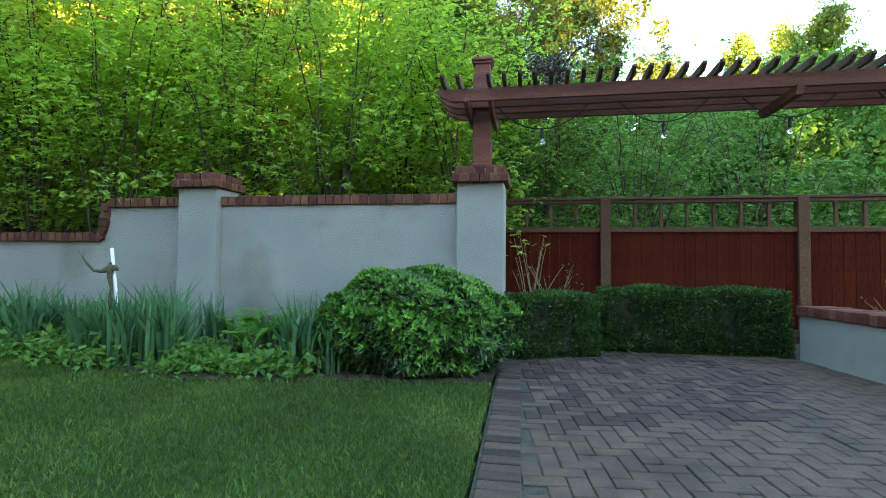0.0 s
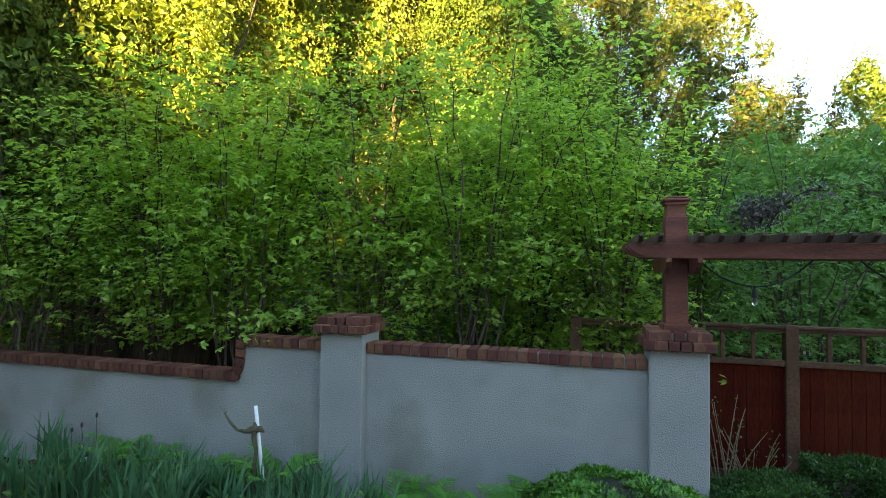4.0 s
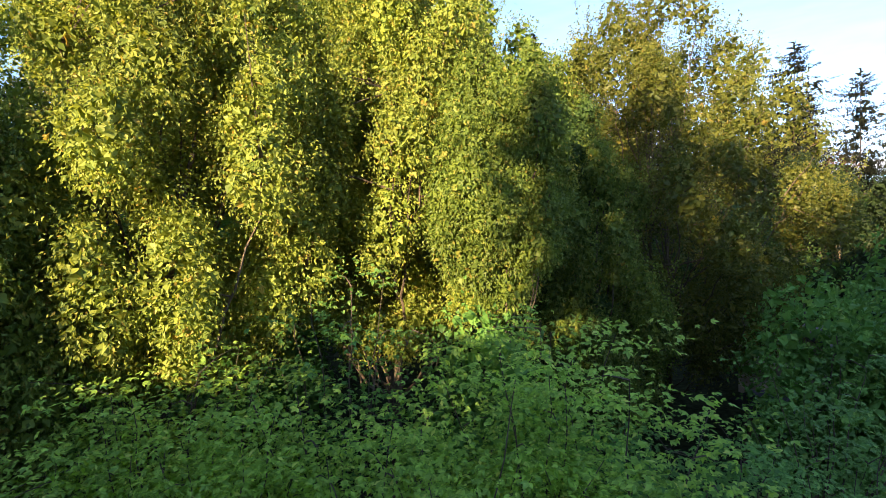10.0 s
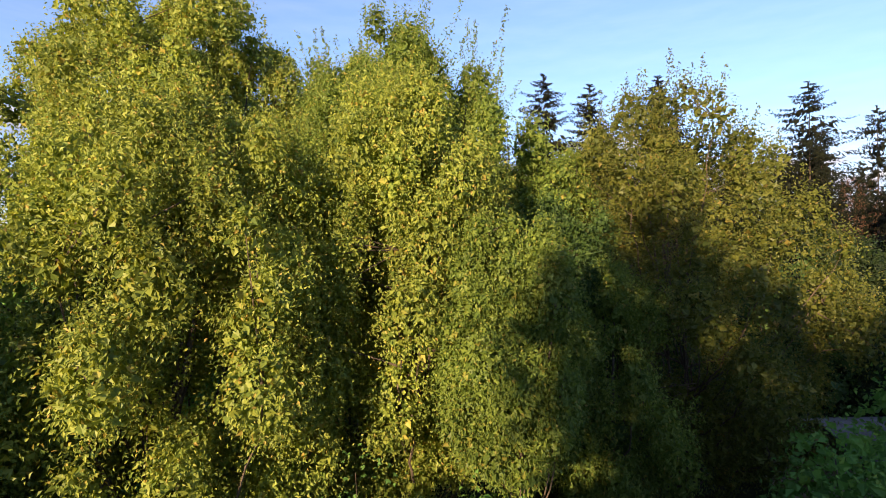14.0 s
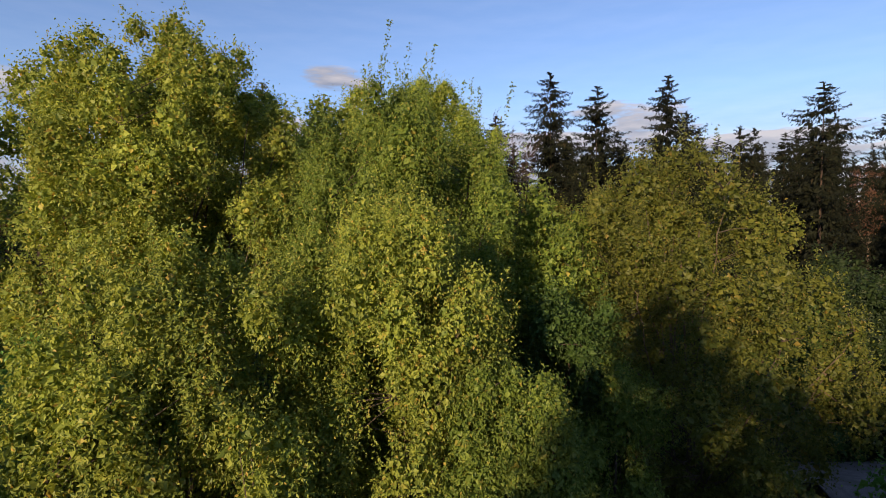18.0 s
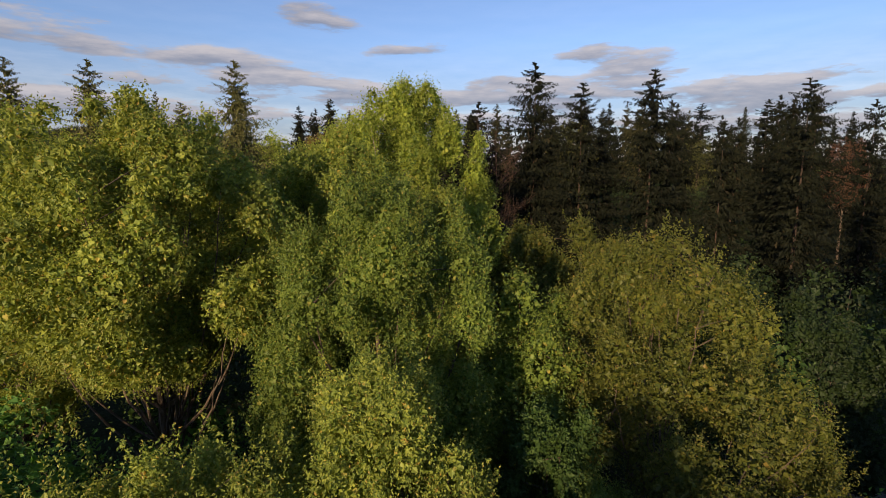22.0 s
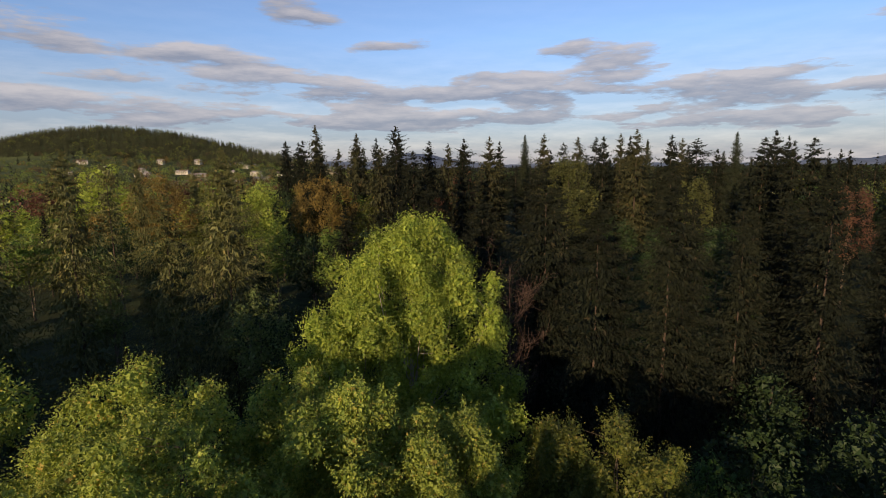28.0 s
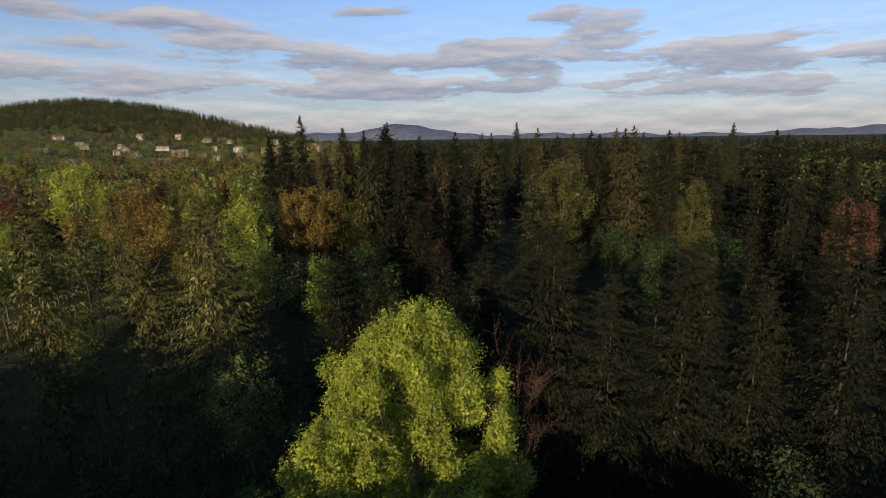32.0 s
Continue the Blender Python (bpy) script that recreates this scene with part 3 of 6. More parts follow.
part("mortar", join(box(2.9, 0.23, CAPH - 0.02, (-1.45, 0.21, TOP + CAPH / 2 - 0.004)), box(1.05, 0.23, CAPH - 0.02, (-3.9, 0.21, TOP + CAPH / 2 - 0.004)), box(5.1, 0.23, CAPH - 0.02, (-7.15, 0.21, LOW + CAPH / 2 - 0.004))), M["mortar"], wall, "grey mortar bed")


def pier_cap(parent, x0, y0):
    """Two stepped courses of brick on end, and a slab in the middle."""
    for z, half, n in ((1.905, 0.305, 6), (1.99, 0.27, 5)):
        for side in range(4):
            for i in range(n):
                s = -half + 0.048 + i * (2 * half - 0.096) / (n - 1)
                o = half - 0.1
                x, y, r = ((s, -o, 0), (o, s, 90), (-s, o, 180), (-o, -s, 270))[side]
                part("brick", cap_mesh, None, parent, m=pose(x, y, z - 0.0 + random.uniform(-0.003, 0.003), 0, 0, r))
    part("mortar", box(0.44, 0.44, 0.15, (0, 0, 1.94)), M["mortar"], parent)


for p in piers:
    pier_cap(p, 0, 0)

# ---- fence ----
FY = 2.0
fence = thing("fence", in_garden(0, FY), "red-brown stained cedar board fence with an open picket top", "fence", kind="structure")
FX = [-0.69, 1.81, 4.31, 6.81, 9.31]
for x in FX:
    part("post", box(0.14, 0.14, 2.0, (0, 0, 0.95), 0.006), M["fence_frame"], fence, m=pose(x, 0, 0))
for a, b in zip(FX, FX[1:]):
    w = b - a - 0.12
    c = (a + b) / 2
    for z, h in ((1.88, 0.045), (1.49, 0.07), (0.12, 0.09)):
        part("rail", box(w, 0.085, h, (c, 0, z), 0.004), M["fence_frame"], fence)
    part("top_rail", box(w + 0.12, 0.12, 0.035, (c, 0, 1.925), 0.004), M["fence_frame"], fence)
    n = 17
    board = mesh_of("board", box(w / n - 0.003, 0.022, 1.30, (0, 0, 0.81), 0.003), M["fence"])
    for i in range(n):
        part("board", board, None, fence, m=pose(c - w / 2 + (i + 0.5) * w / n, 0.0 + random.uniform(-0.002, 0.002), 0))
    for i in range(1, 7):
        part("picket", box(0.042, 0.042, 0.34, (0, 0, 1.69), 0.003), M["fence_frame"], fence, m=pose(c - w / 2 + i * w / 7, 0, 0))

# ---- pergola ----
pergola = thing("pergola", in_garden(PIER / 2, 0.23, -0.045), "red-brown timber pergola on a brick-capped pier with slatted rafters", "pergola")
post = part("post", box(0.2, 0.2, 1.05, (0, 0, 2.625), 0.008), M["pergola"], pergola, "square boxed post")
part("post", box(0.17, 0.17, 0.36, (0, 0, 3.1), 0.006), M["pergola"], pergola, "post top above the beams")
part("finial", join(box(0.21, 0.21, 0.03, (0, 0, 3.275), 0.004), box(0.24, 0.24, 0.03, (0, 0, 3.306), 0.008), box(0.2, 0.2, 0.02, (0, 0, 3.33), 0.008)), M["pergola"], pergola, "stepped post cap")
part("base_trim", join(box(0.25, 0.25, 0.07, (0, 0, 2.1), 0.01)), M["pergola"], pergola)
BEAM = 7.6


def beam_outline():
    x0 = -0.46
    return [(x0, 2.925), (x0, 2.89), (x0 + 0.06, 2.84), (x0 + 0.16, 2.795), (x0 + 0.22, 2.79), (BEAM, 2.79), (BEAM, 2.925)]


for y in (-0.36, -0.12, 0.12, 0.36):
    part("beam", moved(prism(beam_outline(), 0.04, 0.003), pose(0, y, -0.04)), M["pergola"], pergola)
cross_outline = [(-0.5, 2.788), (-0.5, 2.75), (-0.45, 2.7), (-0.36, 2.65), (0.36, 2.65), (0.45, 2.7), (0.5, 2.75), (0.5, 2.788)]
for x in (-0.125, 0.125):
    part("cross_beam", moved(prism(cross_outline, 0.045, 0.003), pose(x, 0, -0.04, 0, 0, 90)), M["pergola"], pergola)
for x in (3.05, 6.2):
    part("cross_beam", moved(prism([(-0.44, 2.788), (-0.4, 2.7), (0.4, 2.7), (0.44, 2.788)], 0.07, 0.003), pose(x, 0, -0.04, 0, 0, 90)), M["pergola"], pergola)
rafter_mesh = mesh_of("rafter", moved(prism([(-0.62, 3.0), (-0.62, 2.975), (-0.55, 2.925), (0.55, 2.925), (0.62, 2.975), (0.62, 3.0)], 0.04, 0.003), pose(0, 0, 0, 0, 0, 90)), M["rafter"])
for i in range(50):
    x = -0.36 + i * 0.157
    if abs(x) > 0.09:
        part("rafter", rafter_mesh, None, pergola, m=pose(x, 0, random.uniform(-0.004, 0.004) - 0.04, 0, 0, random.uniform(-0.6, 0.6)))


def string_lights():
    ob = thing("string_lights", in_garden(PIER / 2, 0.16, 0), "black festoon cable with clear hanging bulbs under the beams", "string lights")
    swags = [(0.12, 1.2), (1.42, 2.4), (2.62, 3.6), (3.85, 4.85), (5.05, 6.0)]
    part("cable", tube([(x, 0.0, 2.76) for x in (0.15, 1.0)], 0.006, 5), M["cable"], ob)
    for a, b in swags:
        t = np.linspace(0, 1, 13)
        sag = 0.3 * (b - a)
        pts = np.stack([a + (b - a) * t, 0.02 * np.sin(t * 9), 2.78 - sag * 4 * t * (1 - t)], -1)
        part("cable", tube(pts, 0.008, 5), M["cable"], ob)
        x, z = (a + b) / 2, 2.78 - sag
        part("socket", tube([(x, 0, z), (x, 0, z - 0.03), (x, 0, z - 0.09), (x, 0, z - 0.1)], [0.012, 0.02, 0.022, 0.018], 8), M["cable"], ob)
        part("bulb", tube([(x, 0, z - 0.1), (x, 0, z - 0.125), (x, 0, z - 0.15), (x, 0, z - 0.17), (x, 0, z - 0.178)], [0.013, 0.02, 0.025, 0.018, 0.005], 10), M["glass"], ob, "clear glass bulb", True)
    return ob


string_lights()


def vine():
    ob = thing("vine", in_garden(0.8, 0.3, 2.95), "dusky climbing vine lying over the pergola rafters", "vine")
    P = []
    for k in range(5):
        p = np.array([rng.uniform(-0.3, 0.3), rng.uniform(-0.2, 0.2), 0.06])
        q = p + [rng.normal(0, 0.2), rng.normal(0, 0.15), rng.uniform(0.08, 0.3)]
        part("stem", tube(bezier(p, (p + q) / 2 + [0, 0, 0.25], q, 7), [0.012, 0.011, 0.01, 0.009, 0.008, 0.006, 0.004], 5), M["twig"], ob)
        P.append(bezier(p, (p + q) / 2 + [0, 0, 0.25], q, 40))
    C = np.concatenate(P)
    C = C[rng.integers(0, len(C), 700)] + rng.normal(0, [0.07, 0.07, 0.05], (700, 3))
    C[:, 2] = np.maximum(C[:, 2], 0.06)
    part("leaves", blades(C, rng.normal(size=(700, 3)) + [0, 0, -0.4], rng.normal(size=(700, 3)), rng.uniform(0.03, 0.065, 700), 0.3), M["bronze"], ob)


vine()


# ---- hedges, shrub and border plants ----
def clipped_hedge(x0, y0, x1, y1, depth, height, n, label):
    L = math.hypot(x1 - x0, y1 - y0)
    ob = thing("hedge", in_garden(x0, y0, 0, math.degrees(math.atan2(y1 - y0, x1 - x0))), label, "hedge", "hedges by the fence")
    part("core", box(L - 0.06, depth - 0.08, height - 0.1, (L / 2, depth / 2, height / 2 - 0.03), 0.04), M["dark_core"], ob, "dark fill painted as shade behind the leaves")
    A = np.array([L * height, L * depth, depth * height, depth * height])
    which = rng.choice(4, n, p=A / A.sum())
    u, v = rng.uniform(0, 1, n), rng.uniform(0, 1, n)
    P = np.where((which == 0)[:, None], np.stack([u * L, 0 * u, v * height], -1), 0.0)
    P += np.where((which == 1)[:, None], np.stack([u * L, v * depth, 0 * u + height], -1), 0.0)
    P += np.where((which == 2)[:, None], np.stack([0 * u, v * depth, u * height], -1), 0.0)
    P += np.where((which == 3)[:, None], np.stack([0 * u + L, v * depth, u * height], -1), 0.0)
    Nrm = np.array([[0, -1, 0], [0, 0, 1], [-1, 0, 0], [1, 0, 0]], float)[which]
    bulge = 0.02 * np.sin(P[:, 0:1] * 7 + P[:, 2:3] * 5) + 0.015 * np.sin(P[:, 0:1] * 17 + P[:, 1:2] * 13)
    P += Nrm * (bulge - rng.uniform(0, 0.06, (n, 1))) + rng.normal(0, 0.006, (n, 3))
    D = unit(Nrm * 0.8 + rng.normal(0, 0.6, (n, 3)) + [0, 0, 0.35])
    part("leaves", blades(P, D, rng.normal(size=(n, 3)), rng.uniform(0.022, 0.04, n), 0.33), M["hedge"], ob, "small dense dark green leaves")
    return ob


clipped_hedge(1.58, 0.63, 3.56, 0.62, 0.5, 0.72, 26000, "tall clipped dark green box hedge before a red fence")
clipped_hedge(0.62, -0.17, 1.54, 0.28, 0.5, 0.66, 14000, "lower clipped box hedge beside a stucco pier")


def dome_shrub():
    ob = thing("round_shrub", in_garden(-0.26, -0.76, 0), "large rounded glossy evergreen shrub with fresh green tips", "shrub")
    n = 15000
    d = unit(rng.normal(size=(n, 3)))
    d[:, 2] = np.where(d[:, 2] < -0.75, -d[:, 2], d[:, 2])
    rad = np.array([0.92, 0.7, 0.53])
    wob = 1 + 0.05 * np.sin(d[:, :1] * 9 + d[:, 1:2] * 7) + 0.04 * np.sin(d[:, 2:] * 12 + d[:, :1] * 5)
    P = d * rad * wob * rng.uniform(0.86, 1.0, (n, 1)) ** 0.6 + [0, 0, 0.39]
    P = P[P[:, 2] > 0.03]
    n = len(P)
    O = unit(P - [0, 0, 0.3])
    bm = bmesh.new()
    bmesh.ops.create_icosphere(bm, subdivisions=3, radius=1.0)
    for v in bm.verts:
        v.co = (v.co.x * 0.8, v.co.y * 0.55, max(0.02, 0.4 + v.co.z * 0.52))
    part("core", from_bm(bm), M["dark_core"], ob, "dark fill painted as shade behind the leaves", True)
    # whorls: each shoot tip carries a rosette of leaves
    tips = P[rng.integers(0, n, 4400)]
    tips = tips[rng.uniform(0, 1, len(tips)) < np.clip((tips[:, 2] - 0.1) * 1.25, 0.12, 1.0)]
    ot = unit(tips - [0, 0, 0.25])
    K = 8
    a = np.arange(K) * 2 * np.pi / K
    s = unit(np.cross(ot, rng.normal(size=ot.shape)))
    t = np.cross(ot, s)
    D = (np.cos(a)[None, :, None] * s[:, None] + np.sin(a)[None, :, None] * t[:, None]) * 0.8 + ot[:, None] * rng.uniform(0.3, 0.9, (len(tips), K, 1)) + [0, 0, 0.25]
    Pt = np.repeat(tips[:, None], K, 1) + rng.normal(0, 0.008, (len(tips), K, 3))
    whorl = blades(Pt.reshape(-1, 3), D.reshape(-1, 3), np.repeat(ot[:, None], K, 1).reshape(-1, 3), rng.uniform(0.042, 0.068, len(tips) * K), 0.2, 0.05)
    D2 = O * 0.5 + rng.normal(0, 0.6, (n, 3)) + [0, 0, -0.2]
    part("old_leaves", blades(P * [0.97, 0.97, 0.985], D2, O + rng.normal(0, 0.3, (n, 3)), rng.uniform(0.05, 0.085, n), 0.2, 0.05), M["shrub_old"], ob, "dark glossy lance-shaped leaves")
    part("young_leaves", whorl, M["shrub"], ob, "fresh green rosettes at the shoot tips")


dome_shrub()


def iris_clump(seed):
    r = np.random.default_rng(seed)
    V, F, n = [], [], 0
    for k in range(r.integers(14, 24)):
        a, h = r.uniform(0, 2 * np.pi), r.uniform(0.38, 0.78)
        base = np.array([r.normal(0, 0.07), r.normal(0, 0.06), 0.0])
        lean = np.array([math.cos(a), math.sin(a), 0]) * r.uniform(0.02, 0.2)
        mid, tip = base + lean * 0.35 + [0, 0, h * 0.55], base + lean * (1.0 + r.uniform(0, 0.8)) + [0, 0, h * r.uniform(0.86, 1.0)]
        s = np.array([-math.sin(a + 0.8), math.cos(a + 0.8), 0]) * r.uniform(0.013, 0.022)
        V += [base - s, base + s, mid - s, mid + s, tip]
        F.append(([n, n + 1, n + 3, n + 2], [n + 2, n + 3, n + 4]))
        n += 5
    return np.array(V), [np.array([f[0] for f in F]), np.array([f[1] for f in F])]


iris_meshes = [mesh_of("iris", iris_clump(s), M["iris"]) for s in range(6)]
n_iris = 0
for i in range(190):
    x = random.uniform(-7.3, -0.85)
    y = bed_edge(x) + 0.14 + abs(random.gauss(0, 0.5))
    if y > -0.16 or (-2.3 < x < -1.3 and y < -0.75) or (x < -5.5 and i % 4) or (math.sin(x * 4.1 + 1.0) < -0.75 and y < -0.6):
        continue
    ob = part("iris_clump", iris_meshes[i % 6], None, m=in_garden(x, y, 0.0, random.uniform(0, 360)) @ Matrix.Scale(random.uniform(0.7, 1.15), 4))
    tagged(ob, "clump of upright blue-green sword-shaped iris leaves", "iris", "irises in the border", "stuff")


def fern(seed):
    r = np.random.default_rng(seed)
    out = []
    for k in range(11):
        a = k * 2.4 + r.uniform(-0.3, 0.3)
        d = np.array([math.cos(a), math.sin(a), 0])
        L = r.uniform(0.3, 0.48)
        pts = bezier(np.zeros(3), d * L * 0.35 + [0, 0, L * 0.95], d * L * 0.9 + [0, 0, L * 0.8], 18)
        out.append(tube(pts[::4], 0.003, 3))
        T = np.gradient(pts, axis=0)
        side = np.cross(unit(T), [0, 0, 1])
        w = np.sin(np.linspace(0.25, 3.1, 18))[:, None] * 0.1
        for s in (1, -1):
            out.append(blades(pts, side * s + unit(T) * 0.45, np.tile([0, 0, 1.0], (18, 1)), np.maximum(w[:, 0], 0.015), 0.17, 0.02))
    return join(*out)


fern_meshes = [mesh_of("fern", fern(40 + s), M["fern"]) for s in range(3)]
for i, (x, y) in enumerate([(-4.75, -0.2), (-4.3, -0.26), (-2.35, -0.3), (-2.05, -0.2), (-1.3, -0.28), (-0.95, -0.2), (-2.0, -0.7), (-5.4, -0.15), (-3.75, -0.2), (-1.7, -0.25), (-6.1, -0.1)]):
    ob = part("fern", fern_meshes[i % 3], None, m=in_garden(x, y, 0.0, i * 77) @ Matrix.Scale(random.uniform(1.0, 1.45), 4))
    tagged(ob, "fresh green fern with arching fronds against the wall", "fern", "ferns in the border")


def low_plant(seed):
    r = np.random.default_rng(seed)
    n = 160
    P = r.normal(0, [0.13, 0.11, 0.0], (n, 3)) + [0, 0, 0.02]
    P[:, 2] += np.abs(r.normal(0, 0.09, n))
    st = [tube([(0, 0, 0), (p[0] * 0.6, p[1] * 0.6, p[2] * 0.7), tuple(p)], [0.004, 0.003, 0.002], 3) for p in P[:16]]
    return join(blades(P, r.normal(size=(n, 3)) + [0, 0, 0.3], r.normal(0, 0.4, (n, 3)) + [0, 0, 1], r.uniform(0.04, 0.09, n), 0.3), *st)


low_meshes = [mesh_of("low_plant", low_plant(70 + s), M["thicket_dark"]) for s in range(3)]
for i in range(32):
    x = random.uniform(-2.6, -0.9) if i < 13 else random.uniform(-6.5, -3)
    ob = part("low_plant", low_meshes[i % 3], None, m=in_garden(x, bed_edge(x) + random.uniform(0.02, 0.7), 0.0, i * 50) @ Matrix.Scale(random.uniform(0.8, 1.3), 4))
    tagged(ob, "low leafy green perennial on bare soil", "perennial", "perennials in the border", "stuff")


def stake():
    ob = thing("garden_stake", in_garden(-3.84, -0.42, 0), "white plastic stake with a mossy driftwood branch tied on", "garden ornament")
    part("pipe", tube([(0.12, 0, 0), (0.04, 0, 0.56), (-0.04, 0, 1.12)], 0.019, 10), M["white_pipe"], ob, "thin white pipe", True)
    part("driftwood", tube([(0.01, -0.03, 0.38), (-0.02, -0.03, 0.52), (0.0, -0.03, 0.67), (-0.03, -0.035, 0.8), (-0.02, -0.03, 0.9), (-0.03, -0.03, 0.96)], [0.012, 0.022, 0.018, 0.026, 0.034, 0.012], 7), M["drift"], ob, "", True)
    part("driftwood", tube([(0.09, -0.03, 0.87), (0.04, -0.03, 0.9), (-0.04, -0.03, 0.885), (-0.14, -0.03, 0.855), (-0.24, -0.03, 0.865), (-0.33, -0.03, 0.94), (-0.4, -0.03, 1.03)], [0.006, 0.034, 0.04, 0.022, 0.015, 0.014, 0.006], 7), M["drift"], ob, "crooked mossy arm", True)
    for a in (-0.3, 0.1, 0.4):
        part("twig", tube([(-0.38, -0.03, 1.0), (-0.4 + a * 0.08, -0.03, 1.05), (-0.42 + a * 0.15, -0.03, 1.1)], [0.004, 0.003, 0.001], 4), M["drift"], ob)


stake()


def bare_rose(x, y, seed, canes, h):
    r = np.random.default_rng(seed)
    ob = thing("rose_bush", in_garden(x, y, 0), "straggly rose bush with thin bare canes and sparse leaves", "rose bush")
    L = []
    for k in range(canes):
        a = r.uniform(0, 2 * np.pi)
        tip = np.array([math.cos(a) * r.uniform(0.1, 0.4), math.sin(a) * 0.2, h * r.uniform(0.55, 1.0)])
        pts = bezier(np.array([r.normal(0, 0.1), r.normal(0, 0.06), 0]), tip * [0.2, 0.2, 0.6], tip, 9)
        part("cane", tube(pts, np.linspace(0.009, 0.003, 9), 4), M["cane"], ob)
        L.append(pts[4:])
    C = np.concatenate(L)
    C = C[r.integers(0, len(C), 70)] + r.normal(0, 0.03, (70, 3))
    part("leaves", blades(C, r.normal(size=(70, 3)), r.normal(size=(70, 3)), r.uniform(0.02, 0.045, 70), 0.32), M["grey_leaf"], ob)


bare_rose(0.8, 0.75, 3, 9, 1.45)
bare_rose(1.05, 0.8, 4, 14, 1.0)
bare_rose(5.1, 1.5, 5, 9, 0.9)

def path_light():
    ob = thing("path_light", in_garden(-5.99, -0.55, 0), "small black garden path light on a thin stake", "garden light")
    part("stake", tube([(0, 0, 0), (0, 0, 0.37)], 0.009, 8), M["cable"], ob, "", True)
    part("lens", tube([(0, 0, 0.36), (0, 0, 0.42)], 0.03, 10), M["white_pipe"], ob, "pale plastic lens", True)
    part("cap", tube([(0, 0, 0.42), (0, 0, 0.44), (0, 0, 0.47)], [0.055, 0.05, 0.01], 12), M["cable"], ob, "", True)


path_light()


def dry_stalk(x, y, h, seed):
    r = np.random.default_rng(seed)
    ob = thing("dry_stalk", in_garden(x, y, 0), "dry brown flower stalk with a seed head", "perennial", "dry stalks in the border")
    top = (r.normal(0, 0.05), 0.0, h)
    part("stem", tube([(0, 0, 0), (0.01, 0, h * 0.5), top], [0.006, 0.005, 0.003], 5), M["twig"], ob)
    part("seed_head", tube([top, (top[0], 0, h + 0.03), (top[0], 0, h + 0.06)], [0.006, 0.016, 0.004], 7), M["twig"], ob, "", True)


for i, (x, h) in enumerate(((-5.88, 0.84), (-6.05, 0.71), (-6.25, 0.64))):
    dry_stalk(x, -0.5, h, 900 + i)

# ---- low seat wall ----
seat = thing("wall_seat", in_garden(3.6, 0.55, 0, -84), "low grey stucco seat wall with a red brick top", "seat wall", kind="structure")
part("wall_panel", box(4.2, 0.3, 0.55, (2.1, 0.15, 0.2), 0.01), M["stucco"], seat)
seat_brick = mesh_of("brick", box(0.094, 0.37, 0.1, (0, 0, 0), 0.007), M["brick"])
for i in range(41):
    part("brick", seat_brick, None, seat, m=pose(0.05 + i * 0.1025, 0.15 + random.uniform(-0.004, 0.004), 0.527 + random.uniform(-0.003, 0.003), random.uniform(-1, 1), 0, random.uniform(-1, 1)))
part("mortar", box(4.2, 0.31, 0.08, (2.1, 0.15, 0.517)), M["mortar"], seat)
tagged(part("planting_bed", box(3.2, 4.0, 0.5, (5.75, -1.0, 0.2)), M["soil"], m=G), "raised soil bed behind a low wall", "flower bed", kind="structure")


